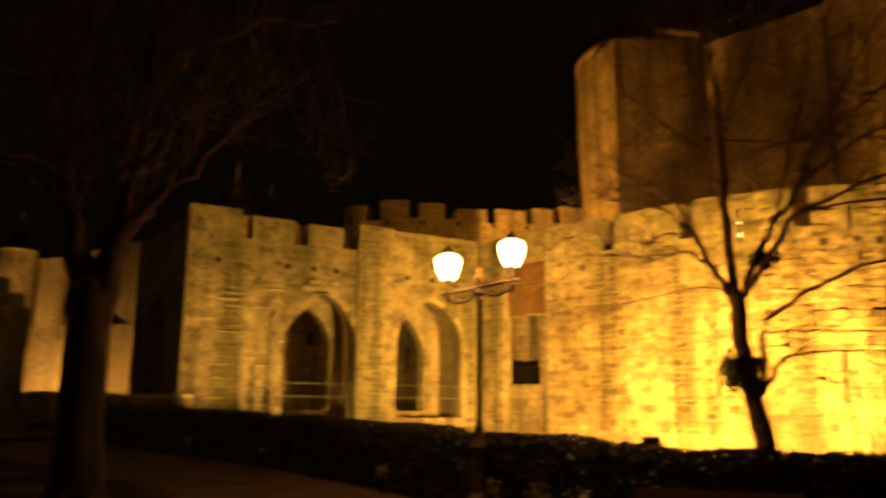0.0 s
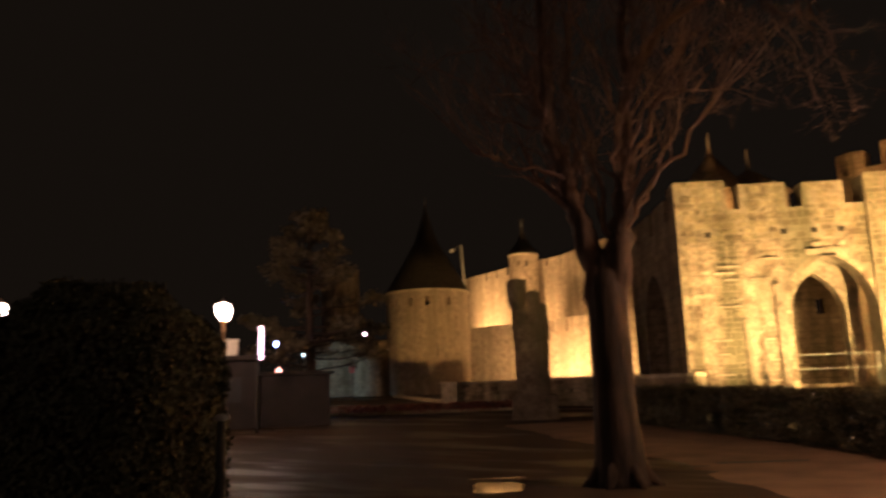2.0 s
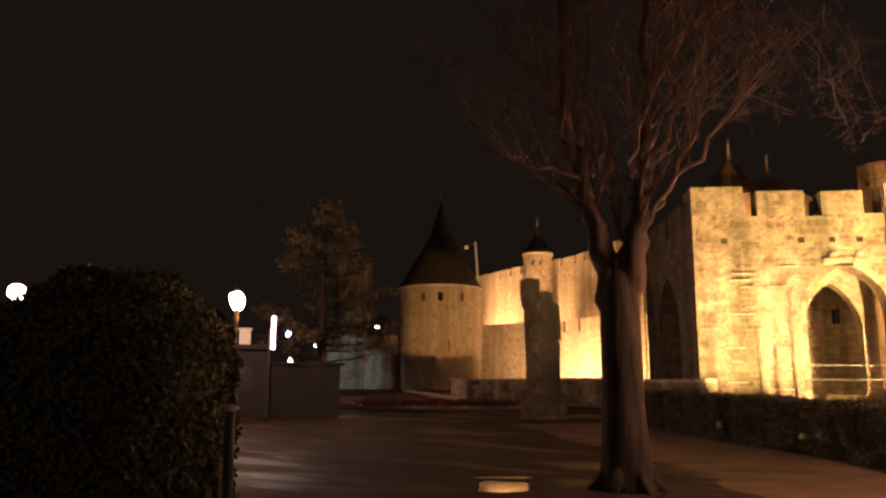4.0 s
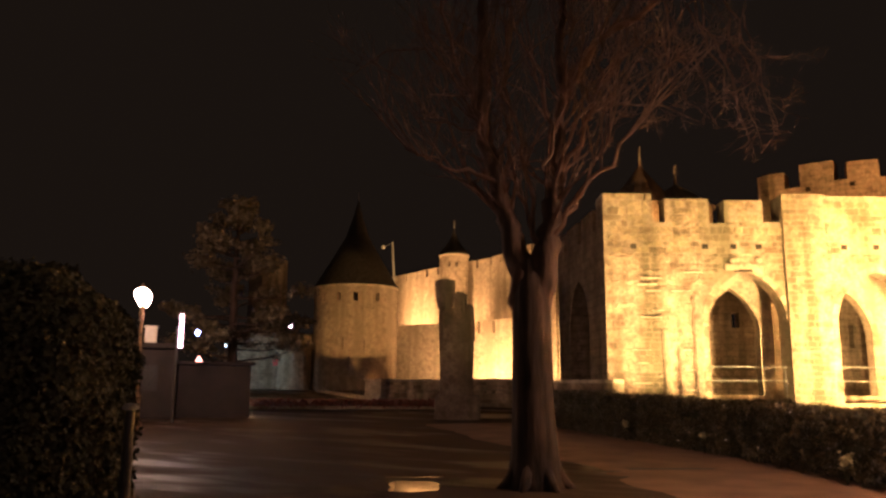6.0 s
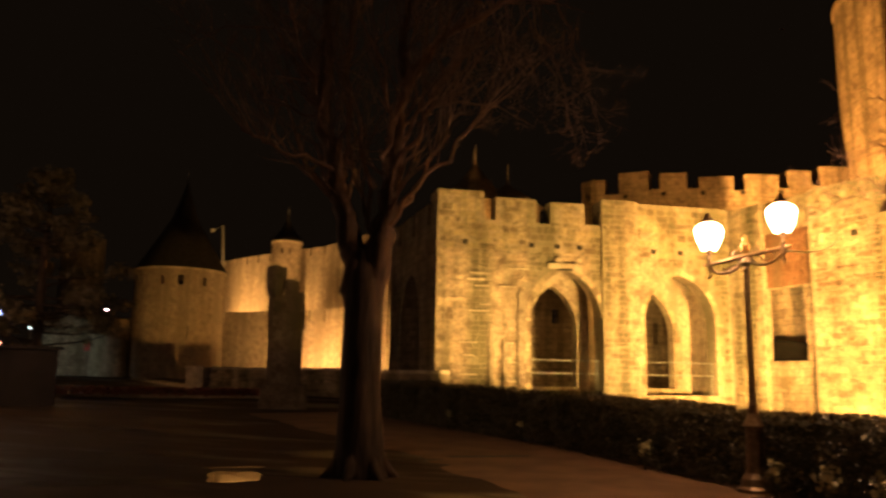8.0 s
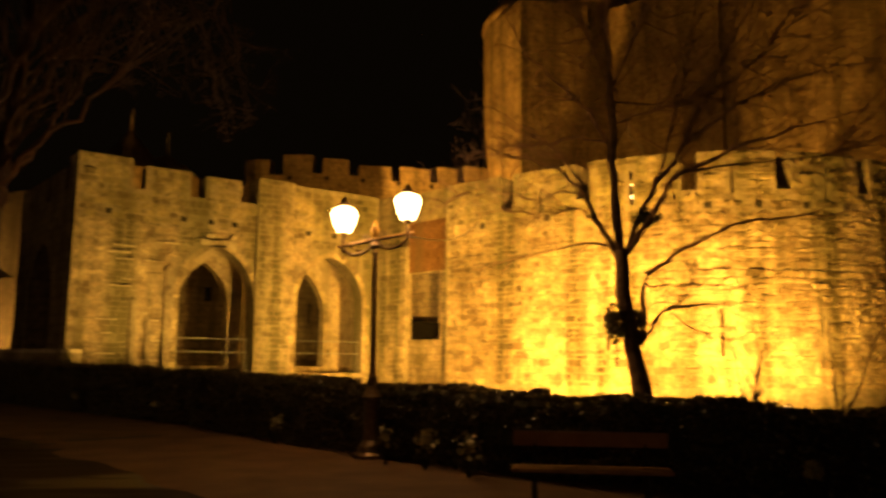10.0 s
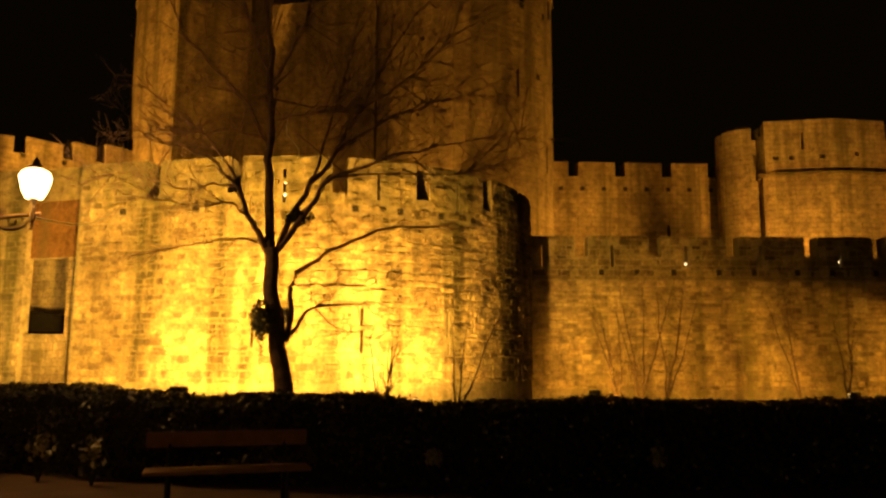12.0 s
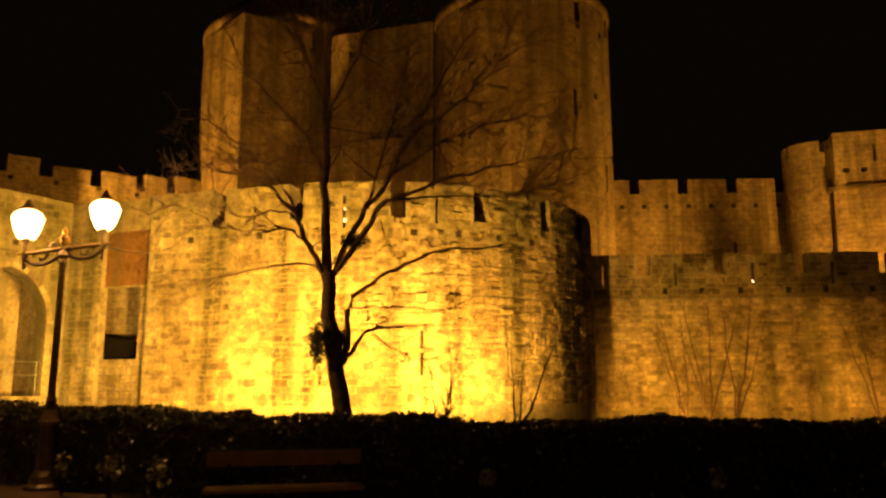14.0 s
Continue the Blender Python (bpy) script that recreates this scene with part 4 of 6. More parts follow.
def plane_tree():
    """The old pollarded tree on the square: thick trunk, two limbs and a broom of bare shoots."""
    rnd = random.Random(5)
    x, y = -5.15, 11.35
    ob = base("bare_plane_tree", (x, y, 0), "large bare tree with a forked grey-brown trunk and thin shoots", "tree")
    R, F = Vector((0.918, 0.396, 0)), Vector((-0.396, 0.918, 0))

    def at(u, v, z):
        return R * u + F * v + Vector((0, 0, z))
    bm = bmesh.new()
    trunk = [at(0.0, 0, -0.1), at(0.0, 0, 0.12), at(0, 0, 0.5), at(-0.02, 0, 1.3), at(-0.03, 0, 2.2), at(-0.02, 0, 3.0), at(0.0, 0, 3.7)]
    tube(bm, trunk, [0.52, 0.44, 0.37, 0.33, 0.315, 0.32, 0.2], 16)
    for v in bm.verts:
        v.co += 0.035 * noise.noise_vector(v.co * 2.2)
    for k in range(7):
        a = 6.28 * k / 7 + 0.3
        tube(bm, [(0.26 * math.cos(a), 0.26 * math.sin(a), 0.4), (0.45 * math.cos(a), 0.45 * math.sin(a), 0.1), (0.66 * math.cos(a), 0.66 * math.sin(a), -0.06)], [0.1, 0.09, 0.04], 7)
    part("trunk", bm, M_BARK, ob, smooth=True)
    mains = [
        ([at(-0.06, 0, 2.75), at(-0.2, 0.0, 3.6), at(-0.36, 0.05, 4.2), at(-0.54, 0.1, 4.8), at(-0.72, 0.1, 5.5), at(-0.82, 0.1, 6.3), at(-0.8, 0, 7.2), at(-0.8, 0, 8.6)], [0.24, 0.23, 0.185, 0.155, 0.135, 0.12, 0.11, 0.05]),
        ([at(0.06, 0, 2.75), at(0.14, 0, 3.5), at(0.29, 0, 4.1), at(0.44, 0.05, 4.8), at(0.5, 0.1, 5.6), at(0.55, 0.2, 6.5), at(0.57, 0.3, 7.7), at(0.57, 0.3, 9.0)], [0.25, 0.24, 0.2, 0.14, 0.11, 0.09, 0.07, 0.03]),
    ]
    shoots = [
        ((-0.3, 4.2), (-0.54, 5.0), (-0.86, 5.98), (-1.55, 6.24), (-2.05, 6.3)),
        ((-0.62, 5.2), (-0.77, 5.82), (-1.02, 6.59), (-1.57, 7.28), (-2.0, 7.9)),
        ((-0.56, 4.95), (-1.05, 5.17), (-1.64, 5.28), (-2.1, 5.5)),
        ((0.2, 3.9), (-0.09, 4.62), (-0.47, 5.32), (-0.77, 6.1), (-1.2, 7.0)),
        ((0.42, 5.1), (0.3, 6.01), (0.11, 6.84), (-0.18, 7.68), (-0.4, 8.7)),
        ((0.36, 4.3), (0.49, 5.21), (0.79, 6.01), (1.09, 6.51), (1.3, 7.4)),
        ((0.5, 5.1), (0.89, 6.0), (1.13, 6.31), (1.76, 6.45)),
        ((0.29, 4.0), (0.87, 4.71), (1.3, 5.3), (1.85, 5.99), (2.2, 6.5), (2.3, 7.4)),
        ((0.25, 4.0), (0.67, 4.52), (1.07, 5.3), (1.4, 5.8), (1.6, 6.8)),
        ((0.15, 3.8), (0.02, 4.72), (-0.2, 5.4), (-0.4, 6.6), (-0.35, 8.0)),
        ((0.3, 4.2), (0.25, 5.2), (0.55, 6.2), (0.75, 7.6), (0.7, 9.0)),
        ((-0.5, 4.7), (-0.35, 5.7), (-0.45, 6.9), (-0.3, 8.4)),
        ((-0.8, 6.0), (-1.2, 6.9), (-1.5, 8.0), (-1.6, 9.2)),
        ((0.55, 6.3), (0.95, 7.2), (1.5, 8.2), (1.7, 9.3)),
    ]
    for k, sh in enumerate(shoots):
        deep = 0.5 * math.sin(2.4 * k + 0.5)
        n = len(sh) - 1
        mains.append(([at(u, deep * i / n, z) for i, (u, z) in enumerate(sh)], [0.045 - 0.036 * i / n for i in range(n + 1)]))
    mains.append(([at(0.56, 0.2, 6.6), at(1.2, 0.3, 7.6), at(2.3, 0.2, 8.3), at(3.6, -0.2, 8.4)], [0.09, 0.07, 0.05, 0.025]))
    for pts, rad in mains:
        bm = bmesh.new()
        fine, fr = crooked(pts, rad, 0.035 if rad[0] > 0.1 else 0.055, rnd, 3)
        tube(bm, fine, fr, 9)
        part("limb", bm, M_LIMB if rad[0] > 0.1 else M_TWIG, ob, smooth=True)
    bm = bmesh.new()
    for (pts, rad), n in zip(mains, [20, 22] + [11] * 14 + [18]):
        twigs(bm, pts, [max(0.06, r) for r in rad], rnd, n, 1.5, 0.55, 2, 0.26, 0.45)
    for k in range(10):
        u = 1.6 + 0.22 * k
        p = at(u, -0.3 + rnd.uniform(-0.5, 0.5), 8.2 - 0.04 * k + rnd.uniform(-0.3, 0.3))
        w = rnd.uniform(-0.3, 0.5)
        q, qr = crooked([p, p + at(0.1 + w * 0.4, 0, -0.7), p + at(0.25 + w, rnd.uniform(-0.3, 0.3), -1.3), p + at(0.45 + w, rnd.uniform(-0.3, 0.3), -1.9 - rnd.uniform(0, 0.6))], [0.016, 0.012, 0.009, 0.004], 0.045, rnd)
        tube(bm, q, qr, 4, False)
        twigs(bm, q, [0.013] * len(q), rnd, 6, 0.6, -0.1, 2, 0.45, 0.7)
    part("crown", bm, M_TWIG, ob, "dense bare reddish-brown shoots")


plane_tree()


def slope_tree():
    """The slim bare tree behind the hedge, dark against the lit barbican."""
    rnd = random.Random(9)
    ob = base("bare_slim_tree", (5.05, 11.35, 0), "slim bare tree dark against the lit wall", "tree")
    R, F = Vector((0.935, -0.354, 0)), Vector((0.354, 0.935, 0))

    def line(*uz):
        return [R * u + F * v + Vector((0, 0, z)) for u, v, z in uz]
    mains = [
        ("trunk", line((0.05, 0, -0.1), (-0.02, 0, 0.6), (-0.17, 0, 1.74), (-0.32, 0, 2.56), (-0.38, 0, 3.3)), [0.19, 0.165, 0.14, 0.125, 0.115]),
        ("stem", line((-0.38, 0, 3.25), (-0.42, 0, 4.0), (-0.43, 0, 4.75), (-0.43, 0, 5.94), (-0.53, 0.05, 6.96), (-0.64, 0.1, 7.8), (-0.75, 0.1, 9.4)), [0.115, 0.1, 0.088, 0.068, 0.05, 0.036, 0.012]),
        ("limb", line((-0.14, 0, 1.66), (-0.03, -0.05, 2.1), (-0.02, -0.08, 2.68), (0.07, -0.1, 2.87), (0.38, -0.15, 3.13), (0.75, -0.2, 3.33), (1.32, -0.3, 3.58), (1.7, -0.35, 3.68), (2.67, -0.4, 3.7), (3.51, -0.4, 3.76)), [0.075, 0.07, 0.06, 0.05, 0.044, 0.038, 0.032, 0.026, 0.016, 0.006]),
        ("limb", line((-0.08, 0, 1.78), (0.12, 0.05, 2.15), (0.39, 0.1, 2.4), (0.95, 0.2, 2.44), (1.7, 0.3, 2.39)), [0.05, 0.042, 0.032, 0.02, 0.007]),
        ("limb", line((0.34, 0.1, 2.36), (0.76, 0.2, 2.02), (1.32, 0.2, 1.84)), [0.02, 0.014, 0.006]),
        ("limb", line((0.0, -0.1, 2.7), (0.57, 0.05, 2.74), (1.13, 0.1, 2.72), (1.7, 0.1, 2.68)), [0.022, 0.017, 0.012, 0.005]),
        ("limb", line((-0.36, 0, 3.18), (-0.55, -0.05, 3.5), (-0.75, -0.1, 3.82), (-0.9, -0.1, 4.25), (-1.23, -0.2, 4.58), (-1.7, -0.3, 4.81), (-2.3, -0.3, 4.88)), [0.075, 0.066, 0.056, 0.045, 0.032, 0.02, 0.007]),
        ("limb", line((-0.72, -0.1, 3.8), (-1.03, -0.2, 3.96), (-1.48, -0.3, 3.9), (-2.21, -0.4, 3.94)), [0.03, 0.025, 0.017, 0.006]),
        ("limb", line((-0.9, -0.1, 4.25), (-1.32, 0.1, 4.34), (-1.86, 0.2, 4.23), (-2.6, 0.3, 4.49), (-3.13, 0.3, 4.39)), [0.03, 0.025, 0.019, 0.012, 0.005]),
        ("limb", line((-0.92, -0.1, 4.27), (-1.15, 0, 4.73), (-1.44, 0.1, 5.11), (-1.92, 0.1, 5.49), (-2.49, 0.2, 5.91)), [0.034, 0.028, 0.022, 0.015, 0.006]),
        ("limb", line((-0.4, 0, 3.36), (-0.92, 0.2, 3.44), (-1.64, 0.3, 3.34), (-2.53, 0.4, 3.18)), [0.03, 0.022, 0.015, 0.005]),
        ("limb", line((-0.34, 0, 3.12), (-0.05, 0.05, 3.79), (0.27, 0.1, 4.45), (0.64, 0.15, 4.98), (0.93, 0.2, 5.59), (1.22, 0.2, 6.11), (1.62, 0.2, 6.96), (2.23, 0.2, 7.84)), [0.075, 0.066, 0.056, 0.046, 0.038, 0.03, 0.02, 0.008]),
        ("limb", line((-0.33, 0, 3.16), (0.18, -0.1, 3.89), (0.55, -0.15, 4.5), (0.93, -0.2, 4.61), (1.42, -0.3, 4.8), (2.2, -0.4, 5.02), (3.2, -0.4, 5.26), (3.81, -0.4, 5.43)), [0.07, 0.064, 0.05, 0.038, 0.03, 0.022, 0.013, 0.005]),
        ("limb", line((0.55, -0.15, 4.49), (1.61, 0, 4.59), (2.69, 0.1, 4.69), (3.29, 0.1, 4.85)), [0.03, 0.024, 0.014, 0.005]),
        ("limb", line((0.7, 0.15, 5.06), (1.51, 0.3, 5.66), (2.31, 0.4, 6.05), (3.12, 0.4, 6.29)), [0.032, 0.024, 0.015, 0.005]),
        ("limb", line((1.05, 0.2, 5.8), (1.71, 0.1, 6.23), (2.32, 0, 6.78), (2.74, 0, 7.44)), [0.028, 0.02, 0.013, 0.005]),
        ("limb", line((-0.43, 0, 4.95), (-0.8, -0.1, 5.62), (-1.19, -0.2, 6.01), (-1.77, -0.2, 6.59), (-2.19, -0.3, 7.39)), [0.042, 0.034, 0.027, 0.018, 0.007]),
        ("limb", line((-0.43, 0, 5.1), (-1.07, 0.2, 5.27), (-1.72, 0.3, 5.2), (-2.46, 0.4, 5.27)), [0.027, 0.02, 0.013, 0.005]),
        ("limb", line((-0.45, 0, 6.0), (-0.75, 0.1, 6.95), (-1.1, 0.2, 7.87)), [0.032, 0.022, 0.008]),
        ("limb", line((-0.44, 0, 6.05), (-0.06, -0.1, 6.77), (0.22, -0.2, 7.52), (0.4, -0.2, 8.5)), [0.036, 0.028, 0.02, 0.007]),
        ("limb", line((-0.43, 0, 5.4), (0.16, -0.2, 5.51), (0.64, -0.3, 5.58), (1.2, -0.3, 5.75)), [0.024, 0.018, 0.012, 0.005]),
        ("limb", line((0.25, 0.1, 4.42), (0.5, 0.3, 5.4), (0.8, 0.4, 6.4), (1.0, 0.4, 7.6)), [0.036, 0.028, 0.02, 0.007]),
    ]
    for nm, pts, rad in mains:
        bm = bmesh.new()
        fine, fr = crooked(pts, [r * (1.02 if nm == "trunk" else 0.76) for r in rad], 0.02, rnd)
        tube(bm, fine, fr, 8)
        part(nm, bm, M_DARKBARK, ob, smooth=True)
    bm = bmesh.new()
    for nm, pts, rad in mains[1:]:
        out = (pts[-1] - pts[0]).dot(R) < -1.2
        low = max(p.z for p in pts) < 3.9
        twigs(bm, pts, [min(max(r, 0.028), 0.042) for r in rad], rnd, 6 if low else 18 if out else 24, 0.5 if low else 0.8 if out else 1.2, 0.02 if out else 0.04, 2, 0.36, 0.45)
    part("crown", bm, M_DARKBARK, ob, "fine bare twigs")
    # dry seed balls in the top
    bm = bmesh.new()
    for _ in range(70):
        u, z = rnd.gauss(-0.1, 1.3), rnd.uniform(5.4, 8.6)
        p = R * u + F * rnd.gauss(0, 0.5) + Vector((0, 0, z))
        bmesh.ops.create_icosphere(bm, subdivisions=1, radius=rnd.uniform(0.014, 0.036), matrix=Matrix.Translation(p) @ Matrix.Diagonal((rnd.uniform(0.4, 1.3), rnd.uniform(0.4, 1.3), rnd.uniform(0.6, 1.5), 1)))
    tagged(part("dry_foliage", bm, M_DARKBARK, ob), kind="stuff")
    spots = []
    for _ in range(1000):
        d = Vector((rnd.gauss(0, 1), rnd.gauss(0, 1), rnd.gauss(0, 1))).normalized()
        left = rnd.random() < 0.75
        c = R * -0.46 + F * -0.1 + Vector((0, 0, 2.12)) if left else R * -0.13 + F * 0.05 + Vector((0, 0, 2.2))
        r = 0.2 if left else 0.09
        spots.append((c + Vector((d.x, d.y, d.z * 1.7)) * r * rnd.uniform(0.2, 1.0) ** 0.5, d))
    for k in range(40):
        spots.append((R * -0.46 + F * -0.08 + Vector((rnd.gauss(0, 0.02), rnd.gauss(0, 0.02), 1.85 - 0.45 * rnd.random())), (0, 0, -1)))
    tuft = []
    for _ in range(420):
        d = Vector((rnd.gauss(0, 1), rnd.gauss(0, 1), rnd.gauss(0, 1))).normalized()
        tuft.append((R * 0.08 + Vector((0, 0, 3.82)) + Vector((d.x * 1.3, d.y, d.z * 0.8)) * 0.2 * rnd.uniform(0.2, 1.0), d))
    tagged(leaf_cloud("leafy_tuft", tuft, 0.06, M_SHRUB, ob, 4), "small dark leafy tuft in a fork", kind="stuff")
    leaf_cloud("ivy_clump", spots, 0.06, M_IVY, ob, 3, "dark clump of ivy on the trunk")


slope_tree()


def caught_strip():
    """A pale strip hanging in the slim tree."""
    ob = base("caught_strip", (4.86, 11.3, 4.7), "pale plastic strip caught in the bare slim tree", "plastic strip")
    bm = bmesh.new()
    pts = [(0.0, 0, 0.75), (-0.02, 0, 0.6), (-0.01, 0, 0.45), (0.1, -0.03, 0.34), (0.18, -0.07, 0.22), (0.18, -0.07, 0.1), (0.13, -0.05, 0.0)]
    tube(bm, pts, [0.006, 0.008, 0.009, 0.009, 0.009, 0.008, 0.005], 5)
    part("strip", bm, M_STRIP, ob)


M_STRIP = plain("pale_plastic", (0.5, 0.45, 0.36), (0.65, 0.6, 0.5), 10, 0.5)
caught_strip()


def hedge():
    rnd = random.Random(21)
    ob = base("clipped_hedge", (0, 0, 0), "long clipped dark green hedge beside the sandy path", "hedge")
    n = 130
    verts, faces = [], []

    def prof(s):
        q, o = HEDGE.at(s)
        gz = ground_z(q.x, q.y)
        d = math.hypot(q.x, q.y)
        top = 1.0 + 0.027 * max(0.0, min(24.0, d) - 8.0) if q.x < 5 else 1.0
        return q, o, gz, top + 0.03 * math.sin(s * 1.7) + 0.02 * math.sin(s * 4.3)
    for k in range(n + 1):
        q, o, gz, top = prof(min(HEDGE.length * k / n, HEDGE.length - 0.01))
        for off, z in ((-0.2, gz - 0.05), (-0.12, gz + 0.5), (-0.12, top - 0.12), (-0.2, top - 0.05), (-0.8, top - 0.05), (-0.92, top - 0.1), (-0.9, gz - 0.05)):
            j = 0.03
            verts.append((q.x + o.x * off + rnd.uniform(-j, j), q.y + o.y * off + rnd.uniform(-j, j), z + rnd.uniform(-j, j)))
    for k in range(n):
        for i in range(6):
            a = 7 * k + i
            faces.append((a, a + 7, a + 8, a + 1))
    mesh_part("woody_core", verts, faces, M_SHRUB, ob)
    spots = []
    for _ in range(64000):
        s = rnd.uniform(0.02, HEDGE.length * 0.86)
        q, o, gz, top = prof(s)
        u = rnd.random()
        if u < 0.66:
            z = gz + 0.04 + (top - gz) * rnd.random()
            lump = noise.noise(Vector((s * 1.7, z * 2.6, 3.0)))
            if lump < -0.28 and rnd.random() < 0.7:
                continue
            off = 0.02 + 0.16 * lump + rnd.gauss(0, 0.035) - 0.1 * max(0.0, 0.3 - (z - gz))
            d = (o.x, o.y, 0.2)
        else:
            z = top + rnd.gauss(0.0, 0.02)
            off = -rnd.uniform(0.0, 0.9)
            d = (0, 0, 1)
        spots.append(((q.x + o.x * off, q.y + o.y * off, z), d))
    tagged(leaf_cloud("leaves", spots, 0.062, M_HEDGE, ob, 4), kind="stuff")


hedge()


# ---- street lamps ----
def lantern(parent, at):
    """A tapered glazed lantern with a dark cap."""
    x, y, z = at
    bm = bmesh.new()
    lathe(bm, [(0.115, z + 0.03), (0.175, z + 0.15), (0.222, z + 0.33), (0.185, z + 0.41), (0.115, z + 0.45), (0.0, z + 0.465)], 12, (x, y))
    bm.faces.new([v for v in bm.verts if abs(v.co.z - z - 0.03) < 1e-5][::-1])
    g = part("lantern_glass", bm, M_GLASS, parent, "glowing lantern glass", True)
    g.visible_shadow = False
    bm = bmesh.new()
    lathe(bm, [(0.125, z + 0.455), (0.13, z + 0.475), (0.07, z + 0.52), (0.05, z + 0.57), (0.03, z + 0.6), (0.0, z + 0.64)], 12, (x, y))
    part("lantern_cap", bm, M_BRONZE, parent)
    bm = bmesh.new()
    lathe(bm, [(0.0, z + 0.385), (0.195, z + 0.325), (0.2, z + 0.33), (0.0, z + 0.4)], 12, (x, y))
    part("reflector", bm, M_RAIL, parent)
    bm = bmesh.new()
    lathe(bm, [(0.02, z - 0.18), (0.035, z - 0.12), (0.022, z - 0.07), (0.04, z - 0.02), (0.065, z + 0.035)], 10, (x, y))
    part("lantern_socket", bm, M_BRONZE, parent)


def street_lamp(x, y, rz, label, power, tilt=0.0):
    gz = ground_z(x, y)
    ob = base("street_lamp", (x, y, gz), label, "street lamp", "twin lantern street lamps", rz=rz)
    bm = bmesh.new()
    lathe(bm, [(0.0, 0), (0.27, 0.0), (0.27, 0.06), (0.22, 0.1), (0.2, 0.2), (0.13, 0.28), (0.12, 0.9), (0.15, 0.95), (0.12, 1.0), (0.07, 1.12)], 16)
    part("pedestal", bm, M_BRONZE, ob)
    bm = bmesh.new()
    lathe(bm, [(0.065, 1.1), (0.075, 1.25), (0.055, 1.3), (0.045, 3.2), (0.06, 3.25), (0.045, 3.3), (0.09, 3.36), (0.03, 3.45)], 12)
    part("post", bm, M_BRONZE, ob)
    bm = bmesh.new()
    lathe(bm, [(0.03, 3.5), (0.06, 3.55), (0.075, 3.62), (0.03, 3.68), (0.045, 3.73), (0.0, 3.8)], 10)
    part("gilded_finial", bm, M_GILT, ob, "small gilded finial")
    bm = bmesh.new()
    tube(bm, [(-0.66, 0, 3.46 - 1.2 * tilt), (-0.5, 0, 3.46 - 0.9 * tilt), (0, 0, 3.46), (0.5, 0, 3.46 + 0.9 * tilt), (0.66, 0, 3.46 + 1.2 * tilt)], [0.02, 0.03, 0.036, 0.03, 0.02], 7)
    part("crossbar", bm, M_ARM, ob)
    for sx in (-1, 1):
        bm = bmesh.new()
        pts = []
        for k in range(15):
            a = math.pi * (1.0 + k / 14)
            pts.append((sx * (0.3 + 0.24 * math.cos(a)), 0, 3.44 + 0.17 * math.sin(a)))
        tube(bm, pts, [0.03] * 15, 6)
        pts = [(sx * (0.31 + 0.12 * math.cos(0.6 * k) * (1 - k / 14)), 0, 3.38 + 0.11 * math.sin(0.6 * k) * (1 - k / 14)) for k in range(12)]
        tube(bm, pts, [0.021] * 12, 5)
        pts = [(sx * (0.13 + 0.07 * math.cos(0.7 * k) * (1 - k / 12)), 0, 3.52 + 0.06 * math.sin(0.7 * k) * (1 - k / 12)) for k in range(10)]
        tube(bm, pts, [0.016] * 10, 5)
        lathe(bm, [(0.0, 3.2), (0.03, 3.26), (0.014, 3.33), (0.042, 3.38), (0.034, 3.5)], 8, (sx * 0.55, 0))
        for v in bm.verts:
            v.co.z += tilt * v.co.x / 0.55
        part("scroll_bracket", bm, M_BRONZE, ob)
        lantern(ob, (sx * 0.55, 0, 3.66 + sx * tilt))
    c = Matrix.Rotation(radians(rz), 4, "Z")
    for sx in (-1, 1):
        d = bpy.data.lights.new("lantern_light", "POINT")
        d.energy, d.color, d.shadow_soft_size = power, WARM, 0.16
        lo = new("lantern_light", d)
        lo.location = Vector((x, y, gz + 3.84)) + c @ Vector((sx * 0.55, 0, 0))
    return ob


street_lamp(0.79, 12.04, -22, "black cast-iron street lamp with two lit lanterns by the hedge", 56, 0.083)
street_lamp(-19.6, 15.3, 138, "black cast-iron street lamp with lit lanterns beside a pine", 20)
street_lamp(-2.0, -10.0, 10, "cast-iron street lamp with lit lanterns on the square", 5)
street_lamp(-23.7, 10.5, 156, "distant cast-iron street lamp with lit lanterns", 34)


def power_cable(a, b):
    ob = base("power_cable", (0, 0, 0), "thin cable slung from the street lamp to the barbican", "cable")
    bm = bmesh.new()
    pts = [Vector(a).lerp(Vector(b), k / 16) - Vector((0, 0, 0.25 * math.sin(math.pi * k / 16))) for k in range(17)]
    tube(bm, pts, [0.012] * 17, 5)
    part("wire", bm, M_RAIL, ob)


power_cable((1.3, 11.83, 3.5), (4.75, 26.88, 6.4))


# ---- bench ----
def bench(x, y, rz):
    ob = base("park_bench", (x, y, ground_z(x, y)), "brown slatted wooden park bench with its back to the hedge", "bench", rz=rz)
    for k, yy in enumerate((-0.2, -0.07, 0.06)):
        bm = bmesh.new()
        box(bm, (0, yy, 0.45), (1.55, 0.1, 0.035), bevel=0.008)
        part("seat_slat", bm, M_WOOD, ob)
    bm = bmesh.new()
    box(bm, (0, 0.19, 0.72), (1.55, 0.035, 0.15), bevel=0.01)
    part("back_plank", bm, M_WOOD, ob)
    for sx in (-0.55, 0.55):
        bm = bmesh.new()
        tube(bm, [(sx, -0.24, 0.012), (sx, -0.2, 0.43), (sx, 0.12, 0.43), (sx, 0.215, 0.78)], [0.022] * 4, 6)
        tube(bm, [(sx, 0.12, 0.43), (sx, 0.22, 0.012)], [0.022] * 2, 6)
        part("iron_leg", bm, M_IRON, ob)


bench(2.84, 7.2, -15)


